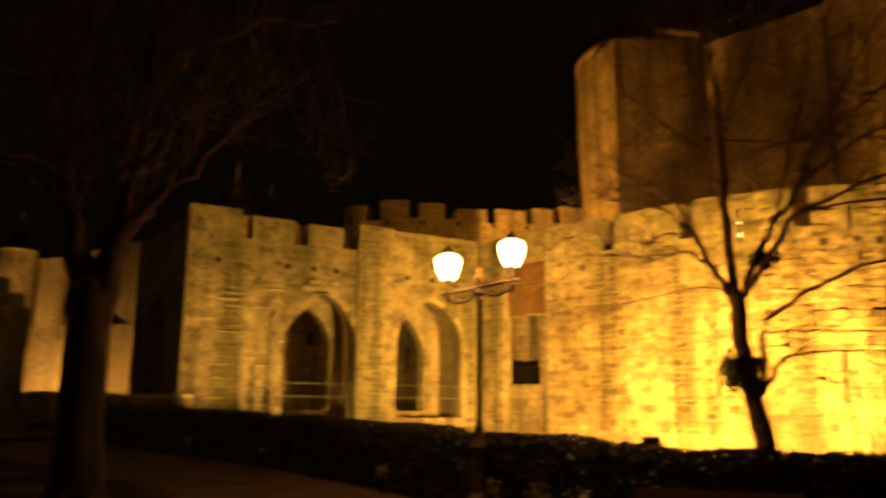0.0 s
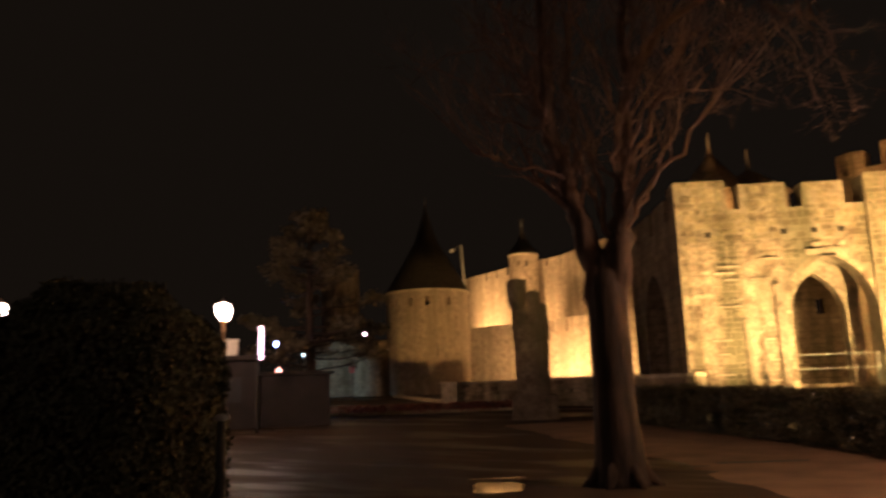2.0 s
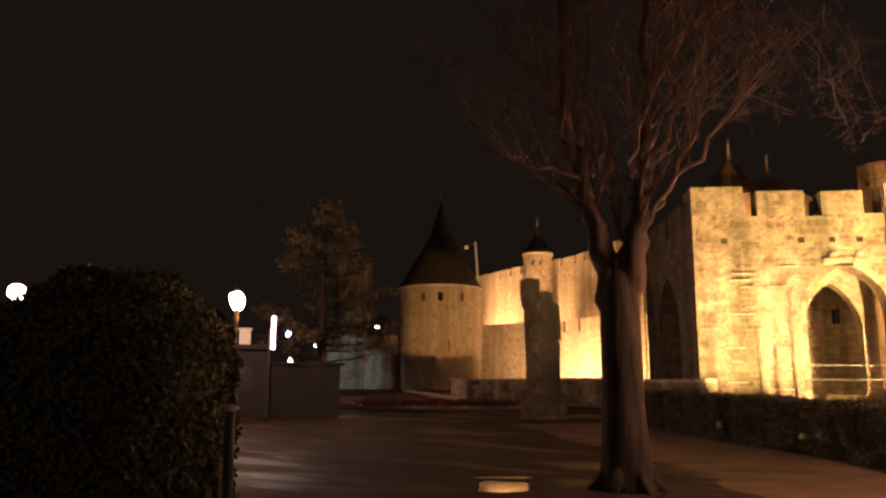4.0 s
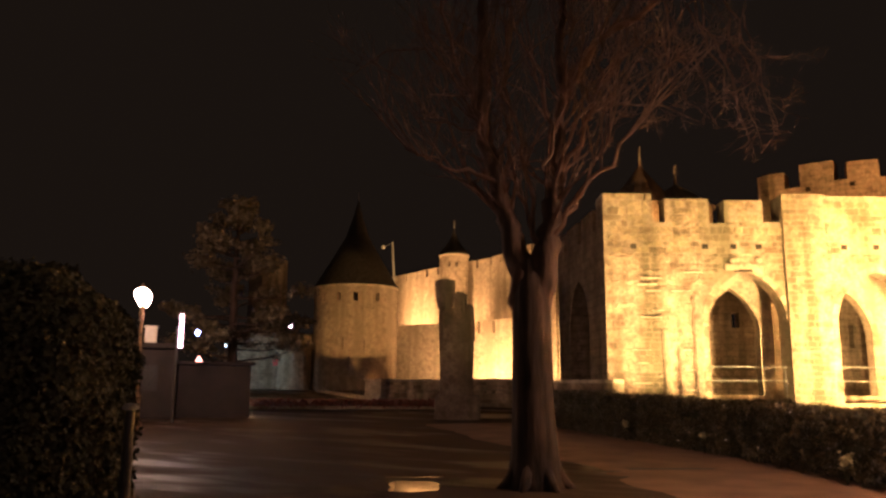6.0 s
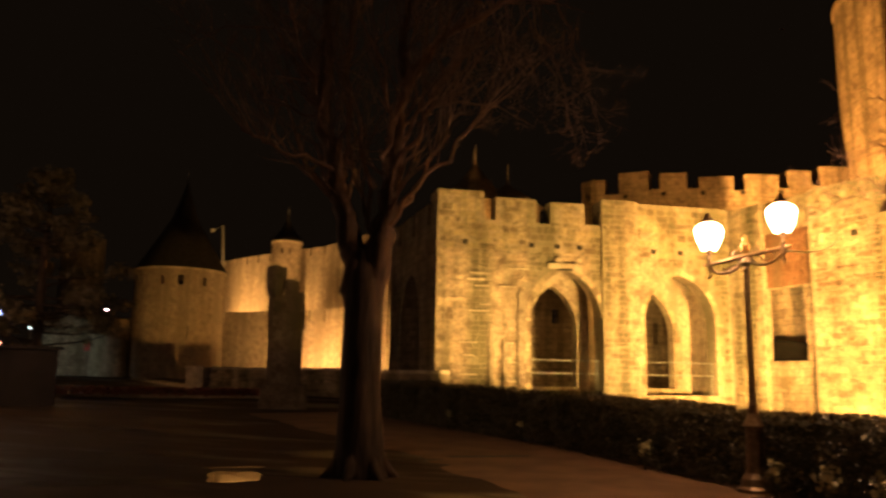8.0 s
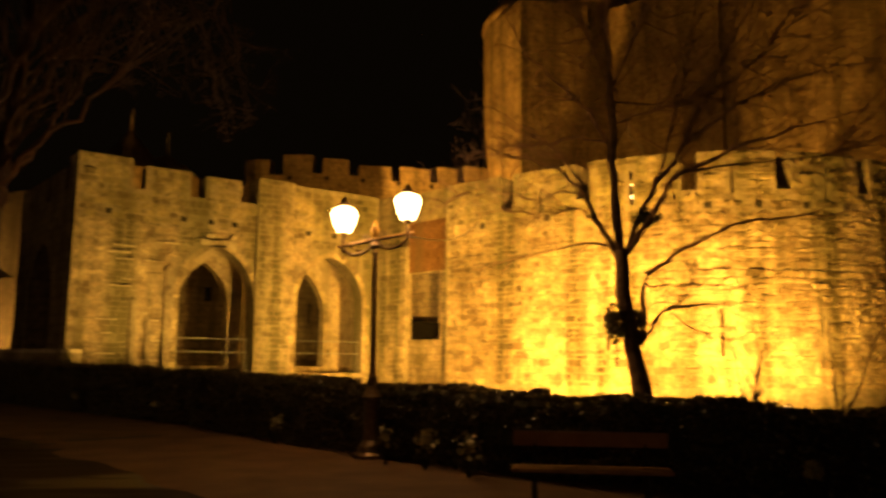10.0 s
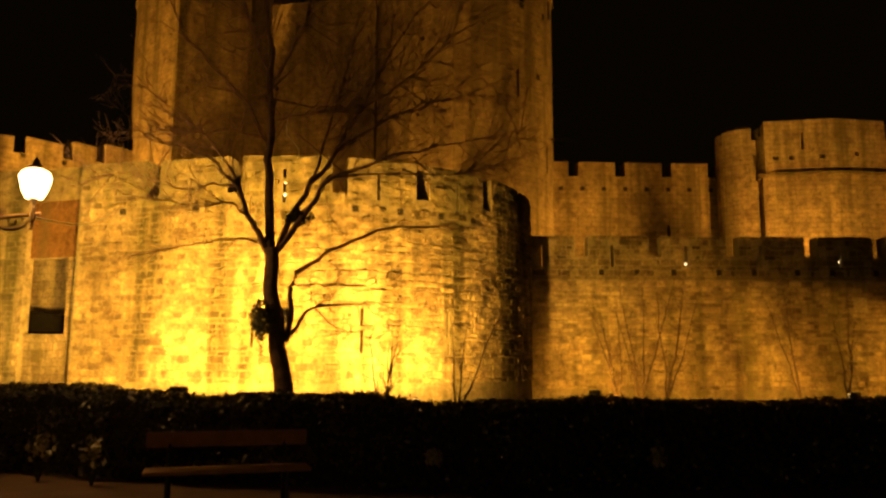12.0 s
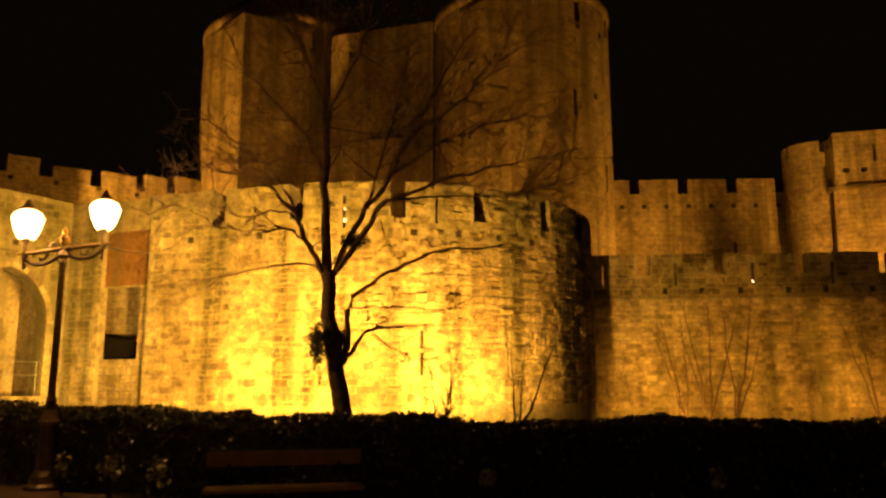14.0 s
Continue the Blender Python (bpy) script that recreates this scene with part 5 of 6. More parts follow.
# ---- carved pillar at the bridge head ----
def carved_pillar():
    x, y = -14.6, 25.7
    z = ground_z(x, y)
    bm = bmesh.new()
    box(bm, (0.08, 0, 0.45), (1.7, 1.5, 0.94), 0, 0.06)
    box(bm, (0.05, 0, 1.9), (1.26, 1.1, 2.1), 0, 0.1)
    box(bm, (0.0, 0, 3.1), (1.2, 1.0, 1.2), 0, 0.14)
    box(bm, (-0.28, 0, 3.75), (0.7, 0.8, 1.0), 0, 0.14)
    box(bm, (0.2, 0, 3.95), (0.5, 0.7, 1.8), 0, 0.1)
    box(bm, (0.5, 0, 3.6), (0.44, 0.7, 1.5), 0, 0.1)
    lathe(bm, [(0.2, 4.0), (0.33, 4.25), (0.38, 4.6), (0.42, 5.0), (0.4, 5.28), (0.0, 5.34)], 12, (-0.4, 0))
    bmesh.ops.subdivide_edges(bm, edges=bm.edges[:], cuts=1, use_grid_fill=True)
    for v in bm.verts:
        v.co += 0.07 * noise.noise_vector(v.co * 2.3)
    ob = part("stone_statue_pillar", bm, stone_material("worn_dark_stone", (0.14, 0.11, 0.08), (0.26, 0.21, 0.15), (0.08, 0.07, 0.04)))
    ob.matrix_basis = pose(x, y, z - 0.05, 0, 0, 28)
    tagged(ob, "tall weathered stone pillar carrying a worn carved bust", "statue")


carved_pillar()


# ---- parapets of the moat bridge ----
def parapet(a, b, h, w, label, seed, z0=None):
    c = Course([a, b])
    ob = base("parapet_wall", (0, 0, 0), label, "parapet", "low stone parapets")
    gz = ground_z(*a) if z0 is None else z0
    core("body", c, [(0, c.length, gz - 0.3, gz + h)], w, M_CORE, ob)
    rnd = random.Random(seed)
    s = 0.0
    while s < c.length - 0.05:
        L = min(rnd.uniform(0.7, 1.1), c.length - s)
        q, o = c.at(s + L / 2)
        d = (c.p[1] - c.p[0])
        bm = bmesh.new()
        box(bm, (q.x - o.x * w / 2, q.y - o.y * w / 2, gz + h + 0.06), (L - 0.02, w + 0.12, 0.12), math.degrees(math.atan2(d.y, d.x)), 0.02)
        part("coping_stone", bm, M_SMOOTH, ob)
        s += L
    blocks = stones(c, 0.0, c.length, gz, gz + h, lambda s, z: True, seed, 0.24, 0.42)
    face_with(blocks, ob, (*a, 0.5), 40)


parapet((-11.0, 24.6), (-7.6, 23.2), 1.15, 0.4, "low stone parapet with pale coping beside the gatehouse", 31, 0.55)
parapet((-26.5, 37.0), (-14.5, 33.5), 1.08, 0.4, "low stone parapet of the bridge approach", 32)

# unseen blocker, added to cast the shadow line on the corner tower
parapet((-26.6, 38.6), (-25.3, 39.9), 0.52, 0.25, "unseen low wall added to keep a floodlight off the tower foot", 34)


def gate_block():
    """Pale square block that ends the parapet."""
    x, y = -25.9, 36.75
    ob = base("parapet_block", (x, y, ground_z(x, y)), "pale square stone block ending the low parapet", "stone block", rz=-16)
    bm = bmesh.new()
    box(bm, (0, 0, 0.55), (1.5, 0.62, 1.14), bevel=0.05)
    bmesh.ops.subdivide_edges(bm, edges=bm.edges[:], cuts=2, use_grid_fill=True)
    for v in bm.verts:
        v.co += 0.04 * noise.noise_vector(v.co * 3.0)
    part("block", bm, M_PALEBLOCK, ob)
    bm = bmesh.new()
    box(bm, (0, 0, 1.19), (1.62, 0.72, 0.12), bevel=0.03)
    part("coping_stone", bm, M_SMOOTH, ob)


gate_block()

# ---- pine by the far lamp ----
def pine():
    rnd = random.Random(41)
    x, y = -24.0, 23.4
    z0 = ground_z(x, y)
    ob = base("pine_tree", (x, y, z0), "uneven pine tree lit from the side by a street lamp", "tree")
    bm = bmesh.new()
    tube(bm, [(0, 0, -0.2), (0.1, 0, 2), (-0.1, 0.1, 5), (0.1, 0, 8.8)], [0.26, 0.2, 0.14, 0.03], 8)
    part("trunk", bm, M_BARK, ob)
    bm = bmesh.new()
    spots = []
    for k in range(50):
        z = rnd.uniform(1.8, 8.4)
        a = rnd.uniform(0, 6.28)
        L = (2.9 if z < 5.5 else 2.9 * (9.2 - z) / 3.7) * rnd.uniform(0.55, 1.15)
        p = Vector((0, 0, z))
        e = p + Vector((math.cos(a) * L, math.sin(a) * L, rnd.uniform(0.0, 0.9)))
        tube(bm, [p, p.lerp(e, 0.5) + Vector((0, 0, -0.12)), e], [0.05, 0.03, 0.01], 4, False)
        for c in range(5):
            m = p.lerp(e, rnd.uniform(0.5, 1.05)) + Vector((rnd.gauss(0, 0.2), rnd.gauss(0, 0.2), rnd.gauss(0.1, 0.12)))
            for _ in range(46):
                d = Vector((rnd.gauss(0, 1), rnd.gauss(0, 1), rnd.gauss(0.2, 0.45))).normalized()
                spots.append((m + d * rnd.uniform(0.05, 0.4), d))
    tagged(part("branchwork", bm, M_BARK, ob), kind="stuff")
    tagged(leaf_cloud("needles", spots, 0.16, M_PINE, ob, 6), kind="stuff")


pine()


# ---- big evergreen shrub and the marker post beside the camera's way ----
def shrub():
    rnd = random.Random(51)
    x, y = -7.75, 4.15
    ob = base("clipped_shrub", (x, y, 0), "tall dark clipped evergreen shrub with a flat top", "shrub")
    # clipped: squarish in plan, upright sides, chamfered shoulders and a flat top
    def girth(z):
        return 1.14 if z < 2.2 else 1.14 - 0.62 * (z - 2.2) / 0.5

    def rim(a, r):
        k = r * (abs(math.cos(a)) ** 4 + abs(math.sin(a)) ** 4) ** -0.25
        return k * math.cos(a + 0.68), k * math.sin(a + 0.68)
    bm = bmesh.new()
    rings = []
    for z in (-0.02, 0.5, 1.2, 1.8, 2.15, 2.4, 2.6):
        rings.append([bm.verts.new((*rim(6.2832 * k / 36, girth(z) - 0.1), z)) for k in range(36)])
    for r0, r1 in zip(rings, rings[1:]):
        for k in range(36):
            bm.faces.new((r0[k], r0[(k + 1) % 36], r1[(k + 1) % 36], r1[k]))
    bm.faces.new(rings[-1])
    for v in bm.verts:
        v.co += 0.08 * noise.noise_vector(v.co * 1.9)
    spots = []
    for _ in range(30000):
        a = rnd.uniform(0, 6.2832)
        u = rnd.random()
        if u < 0.86:
            z = 2.7 * rnd.random()
            r = girth(z) + rnd.gauss(0, 0.03)
            out = (math.cos(a + 0.68), math.sin(a + 0.68), 0.1 if z < 2.2 else 0.9)
        else:
            z, r, out = 2.7 + rnd.gauss(0, 0.03), 0.55 * math.sqrt(rnd.random()), (0, 0, 1)
        x1, y1 = rim(a, r)
        spots.append((Vector((x1, y1, z)) + 0.09 * noise.noise_vector(Vector((x1, y1, z)) * 2.2), out))
    # core coloured as unlit, a painted shade behind the gaps between leaves
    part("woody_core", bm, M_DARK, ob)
    tagged(leaf_cloud("leaves", spots, 0.06, M_SHRUB, ob, 7), kind="stuff")


shrub()

# ---- small things on the square ----
def marker_post():
    ob = base("marker_post", (-6.25, 4.5, 0), "dark metal marker post with a pale cap", "post")
    bm = bmesh.new()
    lathe(bm, [(0.0, 0), (0.09, 0.0), (0.09, 0.05), (0.05, 0.07), (0.045, 1.33), (0.0, 1.335)], 12)
    part("shaft", bm, M_IRON, ob)
    bm = bmesh.new()
    lathe(bm, [(0.07, 1.335), (0.075, 1.36), (0.05, 1.39), (0.0, 1.4)], 12)
    part("cap", bm, M_RAIL, ob, "pale metal cap")


marker_post()


def puddle(cx, cy, w, d, m):
    verts, n = [], 54
    for k in range(n):
        a = 6.283 * k / n
        r = (abs(math.cos(a)) ** 5 + abs(math.sin(a)) ** 5) ** -0.2 * (1 + 0.05 * math.sin(3 * a + 1) + 0.04 * math.sin(7 * a))
        u, v = w * r * math.cos(a), d * r * math.sin(a)
        x, y = cx + 0.85 * u - 0.53 * v, cy + 0.53 * u + 0.85 * v
        verts.append((x, y, ground_z(x, y) + (0.006 if m is M_WATER else 0.017)))
    if m is M_WATER:
        tagged(mesh_part("puddle", verts, [tuple(range(n))], m), "shallow rain puddle mirroring the lit rampart", "puddle", "puddles on the square")
    else:
        tagged(mesh_part("damp_patch", verts, [tuple(range(n))], m), "dark damp hollow in the sandy path", "damp patch", "damp hollows in the path")


M_WATER, _nt, _b = material("still_water")
_b.inputs["Base Color"].default_value = (0.02, 0.017, 0.014, 1)
_b.inputs["Roughness"].default_value = 0.05
bump(_nt, _b, world_noise(_nt, 5.0, 2), 0.04, 0.02)
M_MUD = plain("damp_dark_earth", (0.035, 0.02, 0.011), (0.07, 0.042, 0.022), 3.0, 0.6, 0, 0.3, 0.3)
puddle(-6.85, 10.45, 0.4, 0.66, M_WATER)
puddle(-7.55, 11.55, 0.5, 0.13, M_WATER)
puddle(-3.95, 15.0, 0.85, 0.16, M_MUD)
puddle(-4.9, 14.0, 0.3, 0.1, M_MUD)


def bare_shrub(x, y, h, seed, lean=0.0):
    rnd = random.Random(seed)
    ob = base("bare_shrub", (x, y, ground_z(x, y)), "thin leafless sapling in front of the rampart", "shrub", "leafless saplings at the ramparts")
    R = Vector((0.84, -0.54, 0))
    for k in range(rnd.randint(3, 4)):
        u = rnd.uniform(-0.5, 0.5) + lean
        a = R * rnd.uniform(-0.1, 0.1) + Vector((0, 0, -0.05))
        e = R * u * h * 0.5 + Vector((0, rnd.uniform(-0.2, 0.2), h * rnd.uniform(0.7, 1.05)))
        pts, rad = crooked([a, a.lerp(e, 0.4) + R * 0.05, e], [0.035, 0.025, 0.008], 0.03, rnd)
        bm = bmesh.new()
        tube(bm, pts, rad, 5)
        twigs(bm, pts, rad, rnd, 7, 0.6, 0.4, 1, 0.5, 0.4)
        part("stem", bm, M_SAPLING, ob)


for _x, _y, _h, _s, _l in ((9.3, 16.4, 2.75, 61, 0.15), (11.1, 16.0, 3.1, 62, 0.5), (22.2, 20.3, 4.6, 63, 0.1), (23.0, 19.8, 4.8, 64, 0.25), (21.6, 20.8, 4.0, 65, -0.35), (27.2, 17.2, 4.4, 66, 0.0), (28.6, 16.2, 3.8, 67, 0.2)):
    bare_shrub(_x, _y, _h, _s, _l)

M_PALELEAF = leaf_material("pale_variegated_leaves", (0.2, 0.18, 0.08), (0.62, 0.56, 0.28), 0.4)


def pale_plant(x, y, r, seed):
    rnd = random.Random(seed)
    ob = base("pale_leaf_plant", (x, y, ground_z(x, y)), "low plant with pale variegated leaves at the hedge foot", "plant", "pale plants at the hedge")
    spots = []
    for _ in range(46):
        d = Vector((rnd.gauss(0, 1), rnd.gauss(0, 1), rnd.gauss(0.2, 0.7))).normalized()
        spots.append((Vector((0, 0, 0.4)) + Vector((d.x, d.y, d.z * 1.5)) * r * rnd.uniform(0.2, 1.1), d))
    leaf_cloud("leaves", spots, 0.095, M_PALELEAF, ob, seed)
    bm = bmesh.new()
    for k in range(6):
        a = 1.05 * k
        tube(bm, [(0, 0, -0.02), (0.6 * r * math.cos(a), 0.6 * r * math.sin(a), 0.36)], [0.01, 0.005], 4)
    part("stalk_tuft", bm, M_SHRUB, ob)


for _x, _y, _r, _s in ((0.98, 11.2, 0.12, 71), (1.5, 10.5, 0.16, 72), (2.0, 9.75, 0.15, 79), (-0.9, 14.3, 0.14, 73), (5.2, 7.2, 0.1, 75), (7.4, 5.9, 0.1, 76), (-3.95, 18.12, 0.1, 77), (-6.45, 20.38, 0.1, 78)):
    pale_plant(_x, _y, _r, _s)


# ---- the far side of the square ----
def kiosk():
    x, y = -24.0, 19.8
    gz = ground_z(x, y)
    ob = base("low_kiosk", (x, y, gz), "low dark kiosk with a flat projecting roof", "kiosk", rz=50)
    dark = plain("dark_brown_plaster", (0.011, 0.007, 0.005), (0.022, 0.014, 0.01), 1.5, 0.8)
    bm = bmesh.new()
    box(bm, (-0.75, 0, 1.2), (2.7, 2.4, 2.5), bevel=0.02)
    part("body", bm, dark, ob)
    bm = bmesh.new()
    box(bm, (-0.85, 0, 2.56), (3.2, 3.0, 0.18), bevel=0.03)
    part("roof", bm, dark, ob)
    bm = bmesh.new()
    box(bm, (1.95, 0.1, 0.92), (2.6, 2.1, 1.94), bevel=0.02)
    part("annex", bm, dark, ob)
    bm = bmesh.new()
    box(bm, (2.0, 0.1, 1.96), (2.8, 2.4, 0.12), bevel=0.02)
    part("annex_roof", bm, dark, ob)
    bm = bmesh.new()
    box(bm, (-0.3, -1.24, 1.4), (0.5, 0.06, 0.9), bevel=0.01)
    part("shutter", bm, M_IRON, ob)
    # pale box added to stand in for an unidentified bright spot
    bm = bmesh.new()
    box(bm, (-0.37, -1.15, 2.93), (0.42, 0.36, 0.56), bevel=0.03)
    box(bm, (-0.37, -1.15, 3.23), (0.52, 0.46, 0.06), bevel=0.02)
    part("bright_spot_box", bm, plain("bright_spot_pale", (0.6, 0.56, 0.46), (0.75, 0.7, 0.58), 8, 0.5), ob, "pale box added for a bright spot above the roof")


kiosk()


def lit_sign():
    x, y = -21.15, 18.05
    ob = base("lit_banner_sign", (x, y, ground_z(x, y)), "narrow upright illuminated sign on a post", "sign", rz=45)
    bm = bmesh.new()
    tube(bm, [(0, 0, -0.05), (0, 0, 3.2)], [0.05, 0.05], 8)
    part("post", bm, M_IRON, ob)
    bm = bmesh.new()
    box(bm, (0.12, -0.07, 3.05), (0.13, 0.05, 1.15), bevel=0.01)
    part("light_panel", bm, glow("pink_white_panel", (1.0, 0.62, 0.5), 2.0), ob, "glowing pinkish white panel")


lit_sign()


def wall_lamp(x, y, z, colour, power, label):
    ob = base("small_lamp", (x, y, z), label, "lamp", "small lamps across the square")
    bm = bmesh.new()
    lathe(bm, [(0.0, -0.12), (0.06, -0.11), (0.13, 0.0), (0.11, 0.09), (0.05, 0.17), (0.0, 0.24)], 14)
    part("globe", bm, glow("globe_" + label.split()[1], colour, power), ob)
    bm = bmesh.new()
    tube(bm, [(0, 0, -0.12), (0, 0, ground_z(x, y) - z - 0.05)], [0.04, 0.05], 8)
    part("pole", bm, M_IRON, ob)


wall_lamp(-29.5, 26.6, 4.1, (0.35, 0.45, 1.0), 9.0, "small bluish lamp on a thin pole")
wall_lamp(-29.0, 27.0, 4.1, (0.75, 1.0, 0.7), 6.0, "small greenish lamp on a thin pole")
wall_lamp(-26.5, 24.0, 2.6, (1.0, 0.35, 0.15), 2.0, "small reddish lamp on a thin pole")
wall_lamp(-61.0, 69.5, 8.4, (1.0, 0.6, 0.5), 12.0, "small pinkish lamp far beyond the square")


def slit_lamp(course, az, z, depth=0.16):
    """A small lamp that shines through an arrow slit, on a bracket in the wall's thickness."""
    q, o = course.at(along(course, az))
    ob = base("slit_lamp", (q.x - o.x * depth, q.y - o.y * depth, z), "small bright lamp shining through an arrow slit", "lamp", "lamps in the arrow slits")
    bm = bmesh.new()
    bmesh.ops.create_uvsphere(bm, u_segments=10, v_segments=8, radius=0.042)
    bmesh.ops.scale(bm, vec=(1, 1, 1.4), verts=bm.verts)
    part("bulb", bm, M_SLITBULB, ob)
    bm = bmesh.new()
    tube(bm, [(0, 0, 0.09), (0, 0, 0.16), (-o.x * 0.1, -o.y * 0.1, 0.2)], [0.02, 0.02, 0.02], 6)
    part("bracket", bm, M_IRON, ob)


M_SLITBULB = glow("warm_bulb", (1.0, 0.78, 0.45), 4.0)
slit_lamp(OUTER, SLIT_A, 5.66)
slit_lamp(OUTER, SLIT_B, 5.78)
slit_lamp(DRUM, 20.1, 6.78)
slit_lamp(DRUM, 20.1, 7.2)
wall_lamp(-32.5, 32.6, 2.1, (1.0, 0.8, 0.45), 6.0, "small yellowish lamp beside the road")
_d = bpy.data.lights.new("small_lamp_light", "POINT")
_d.energy, _d.color, _d.shadow_soft_size = 130, WARM, 0.1
new("small_lamp_light", _d).location = (-32.5, 32.6, 2.42)


def bastion():
    ob = base("low_bastion", (0, 0, 0), "low greenish-lit stone bastion across the square", "bastion")
    c = Course([(-49.0, 47.5), (-44.5, 50.5), (-41.5, 53.2), (-39.0, 56.0)])
    core("wall", c, [(0, c.length, -1.0, 6.0)], 1.0, M_COURSED, ob, 0.8)
    bm = bmesh.new()
    lathe(bm, [(1.5, 0.0), (1.35, 5.7), (0.0, 5.75)], 20, (-43.6, 50.2))
    part("buttress", bm, M_COURSED, ob)
    bm = bmesh.new()
    box(bm, (-44.6, 49.2, 3.6), (0.7, 0.06, 0.7), 34)
    part("red_plate", bm, plain("red_plate", (0.4, 0.03, 0.02), (0.5, 0.05, 0.03), 4, 0.5), ob, "small red plate")


bastion()
lamp("greenish_lamp_light", (-43.5, 42.5, 4.4), (-46.0, 49.5, 2.0), 130, GREENISH, 0.2, 70)
wall_lamp(-43.5, 42.3, 4.6, (0.75, 1.0, 0.7), 2.0, "small mercury lamp in front of the bastion")
small_tower("distant_tower", (-75.0, 80.5), 2.6, -1.0, 18.8, "distant square-topped tower barely lit against the sky", "tower")


def flower_bed():
    rnd = random.Random(91)
    ob = base("flower_bed", (0, 0, 0), "long low bed of reddish plants across the square", "flower bed")
    spots = []
    for _ in range(2600):
        t = rnd.random()
        x, y = -28.5 + 10.0 * t + rnd.gauss(0, 0.2), 24.0 + 7.5 * t + rnd.gauss(0, 0.35)
        spots.append(((x, y, ground_z(x, y) + rnd.uniform(0.02, 0.42)), (0, 0, 1)))
    leaf_cloud("leaves", spots, 0.16, leaf_material("red_brown_leaves", (0.14, 0.03, 0.02), (0.3, 0.1, 0.06)), ob, 8)
    bm = bmesh.new()
    box(bm, (-23.5, 27.75, ground_z(-23.5, 27.75) + 0.02), (12.4, 0.9, 0.2), 36.9, 0.03)
    part("kerb", bm, M_SMOOTH, ob)


flower_bed()


def kerb():
    """Pale lit kerb that leads to the parapet."""
    c = Course([(-38.0, 46.5), (-26.6, 37.2)])
    ob = base("pale_kerb", (0, 0, 0), "pale stone kerb along the lit road edge", "kerb")
    s, k = 0.0, 0
    while s < c.length - 0.1:
        q, o = c.at(s + 0.7)
        bm = bmesh.new()
        box(bm, (q.x, q.y, ground_z(q.x, q.y) + 0.07), (1.38, 0.5, 0.26), -39.2, 0.03)
        part("kerb_stone", bm, M_SMOOTH, ob)
        s += 1.4


kerb()


def mast():
    x, y = -42.0, 62.5
    ob = base("pale_mast", (x, y, 0), "tall pale mast rising behind the corner tower", "mast")
    bm = bmesh.new()
    tube(bm, [(0, 0, 0.0), (0, 0, 12.0), (-0.25, 0, 15.6)], [0.11, 0.1, 0.08], 8)
    part("pole", bm, M_RAIL, ob)
    bm = bmesh.new()
    tube(bm, [(-1.6, 0.4, 15.3), (-0.25, 0, 15.5)], [0.014, 0.014], 5)
    lathe(bm, [(0.0, 15.1), (0.16, 15.15), (0.18, 15.4), (0.0, 15.5)], 8, (-1.6, 0.4))
    part("arm", bm, M_RAIL, ob)


mast()

# ---- floodlights: one visible at the foot of the barbican, the rest unseen, assumed in the moat and wards ----
floodlight((5.0, 18.2, 0.36), (5.7, 25.1, 3.2), 17000, 104, label="black floodlight on a low plinth under the barbican")
floodlight((7.9, 18.3, 0.0), (9.4, 23.0, 3.6), 6500, 125)
floodlight((11.3, 18.3, 0.0), (13.2, 21.7, 4.8), 7400, 135)
floodlight((-5.6, 21.7, 0.0), (-7.6, 25.9, 5.0), 1200, 72, colour=PALE)
floodlight((-0.3, 22.7, 0.0), (-2.2, 28.5, 6.2), 3400, 140, colour=PALE)
floodlight((26.5, 14.8, 0.0), (27.2, 21.3, 0.6), 1500, 92, 0.5, AMBER)
floodlight((19.6, 19.9, 0.0), (24.0, 22.6, 0.6), 1700, 102, 0.7, AMBER)
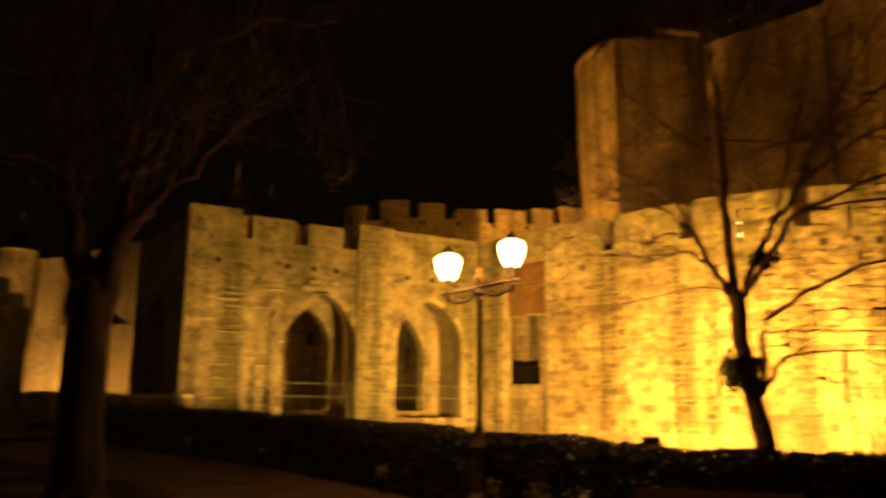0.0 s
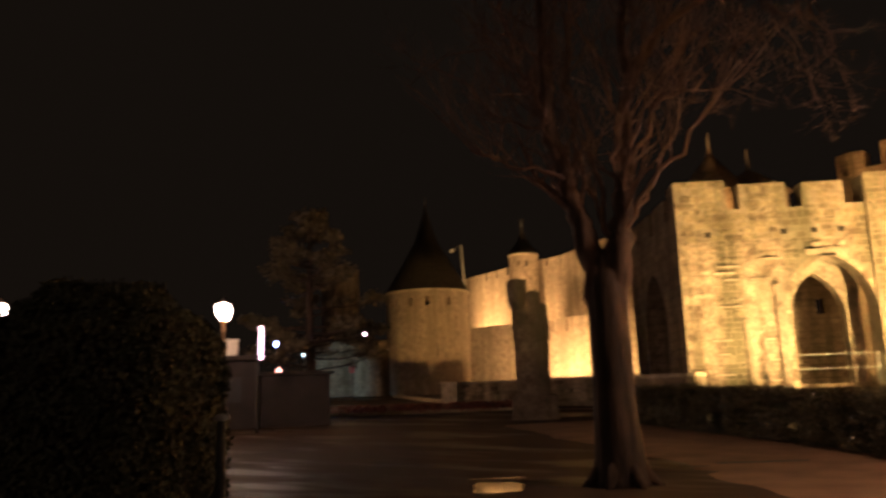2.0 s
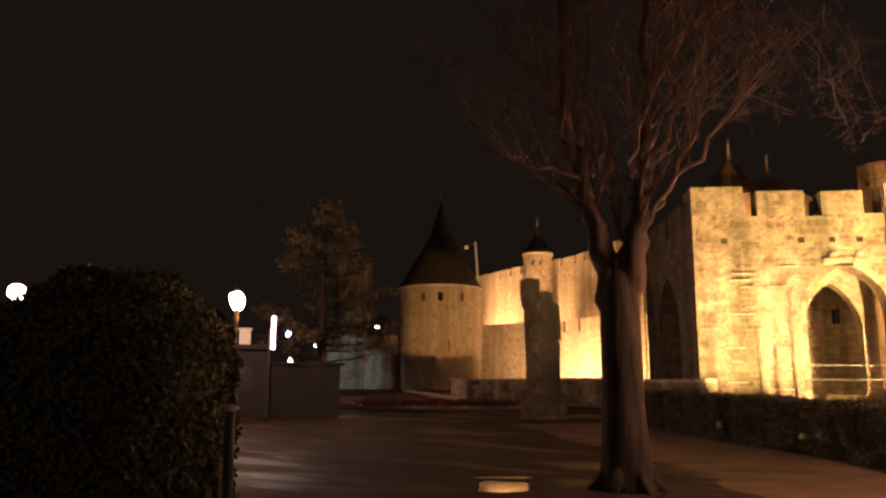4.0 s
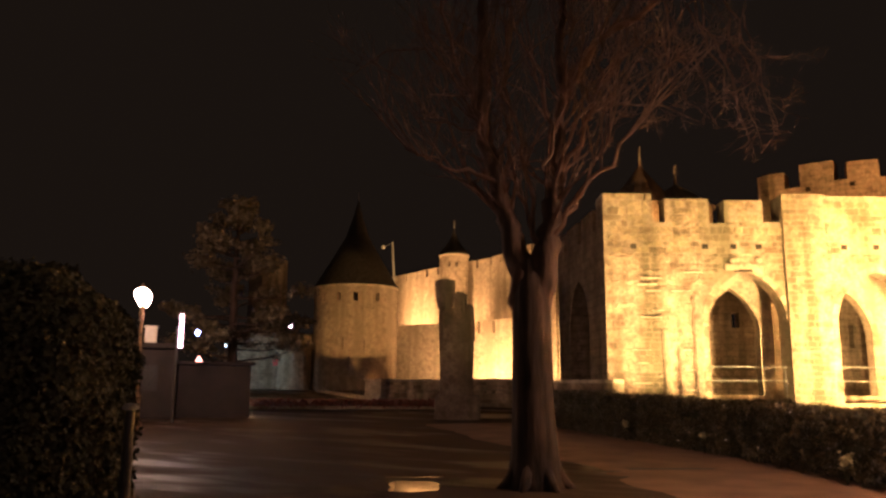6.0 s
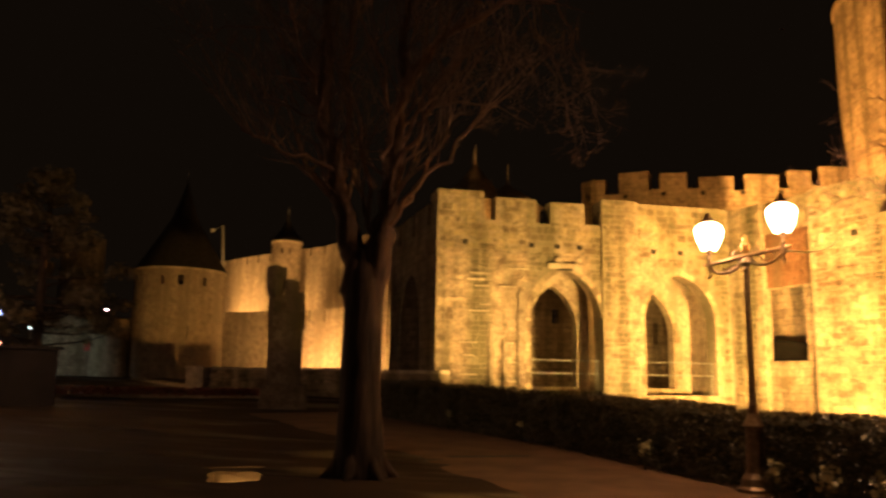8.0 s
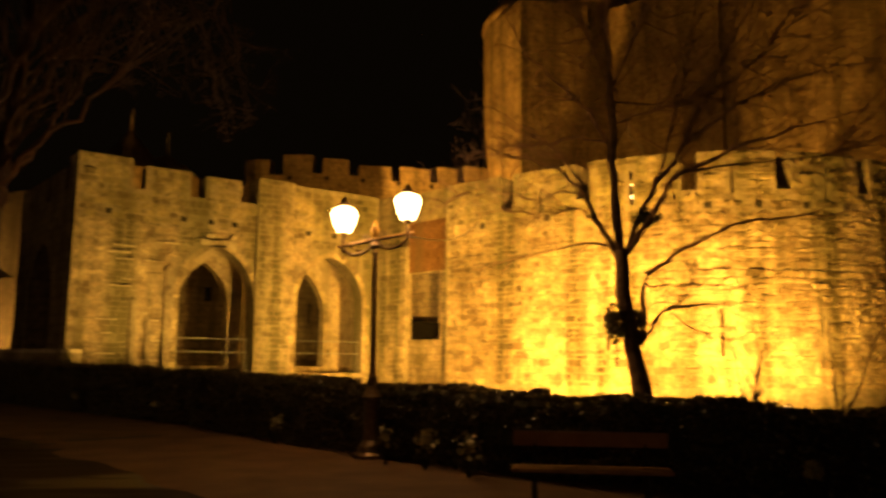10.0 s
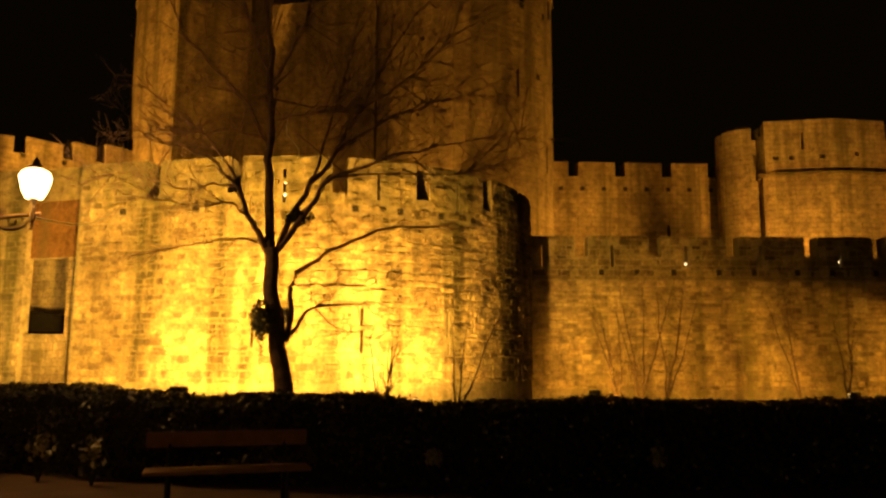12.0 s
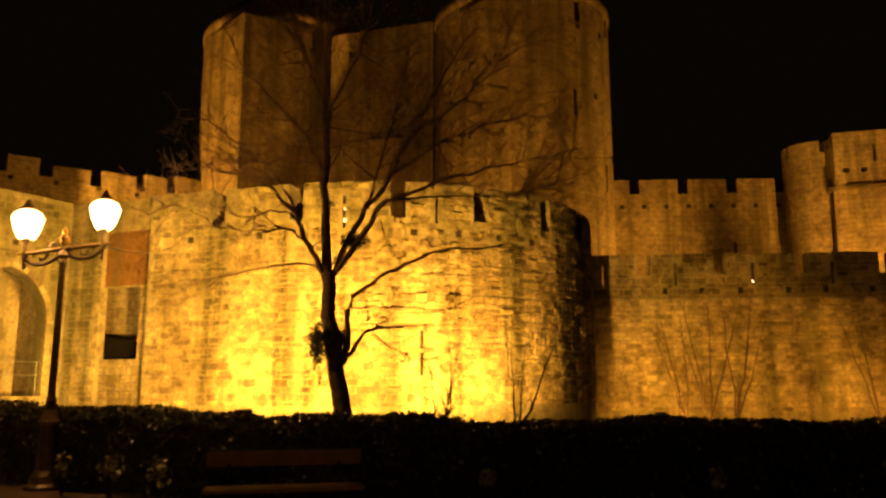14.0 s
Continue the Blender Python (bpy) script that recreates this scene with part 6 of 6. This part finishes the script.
floodlight((31.2, 11.6, 0.0), (32.0, 18.0, 0.4), 1400, 74, 0.5, AMBER)
floodlight((36.0, 9.0, 0.0), (37.0, 15.0, 0.4), 1800, 80, 0.4, AMBER)
floodlight((35.2, 27.6, 0.0), (36.2, 33.0, 9.0), 850, 130, colour=ORANGE)
floodlight((34.5, 20.5, 0.0), (41.5, 25.5, 11.0), 14500, 66, colour=ORANGE)
floodlight((2.0, 43.9, 0.0), (8.6, 48.8, 19.0), 48000, 40, 0.3, ORANGE)
floodlight((36.0, 26.5, 0.0), (27.0, 36.0, 18.0), 18000, 60, colour=ORANGE)
floodlight((15.0, 35.0, 0.0), (21.0, 42.0, 14.0), 4300, 130, colour=ORANGE)
floodlight((18.4, 30.8, 0.0), (25.2, 33.6, 17.0), 17000, 54, colour=ORANGE)
floodlight((-2.0, 42.0, 0.0), (-1.5, 47.6, 11.0), 3000, 130, colour=ORANGE)
floodlight((4.5, 43.0, 0.0), (5.0, 48.6, 12.0), 3000, 130, colour=ORANGE)
floodlight((-11.5, 36.5, 0.0), (-12.9, 50.0, 15.0), 7500, 40, colour=ORANGE)
floodlight((-41.5, 61.6, 0.0), (-43.0, 65.6, 8.0), 6500, 96, colour=CREAM)
floodlight((-35.6, 59.4, 0.0), (-37.0, 63.4, 8.0), 5200, 120, colour=CREAM)
floodlight((-27.0, 57.2, 0.0), (-28.0, 60.0, 6.5), 4000, 150, colour=CREAM)
floodlight((-32.0, 52.0, 0.0), (-33.0, 57.8, 4.0), 260, 120, colour=CREAM)
floodlight((-28.5, 53.0, 0.0), (-29.5, 56.8, 4.0), 1900, 140, colour=CREAM)
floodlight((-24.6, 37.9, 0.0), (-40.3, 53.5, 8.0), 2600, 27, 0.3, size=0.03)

# two unseen floods added behind the passage to brighten the yard wall
floodlight((-5.8, 31.2, 0.0), (-6.2, 33.2, 4.0), 80, 150)
floodlight((-1.0, 33.6, 0.0), (-2.0, 36.0, 4.0), 80, 150)

floodlight((-24.2, 50.6, 0.0), (-23.6, 55.0, 4.0), 1500, 130, colour=CREAM)

lay_facings()
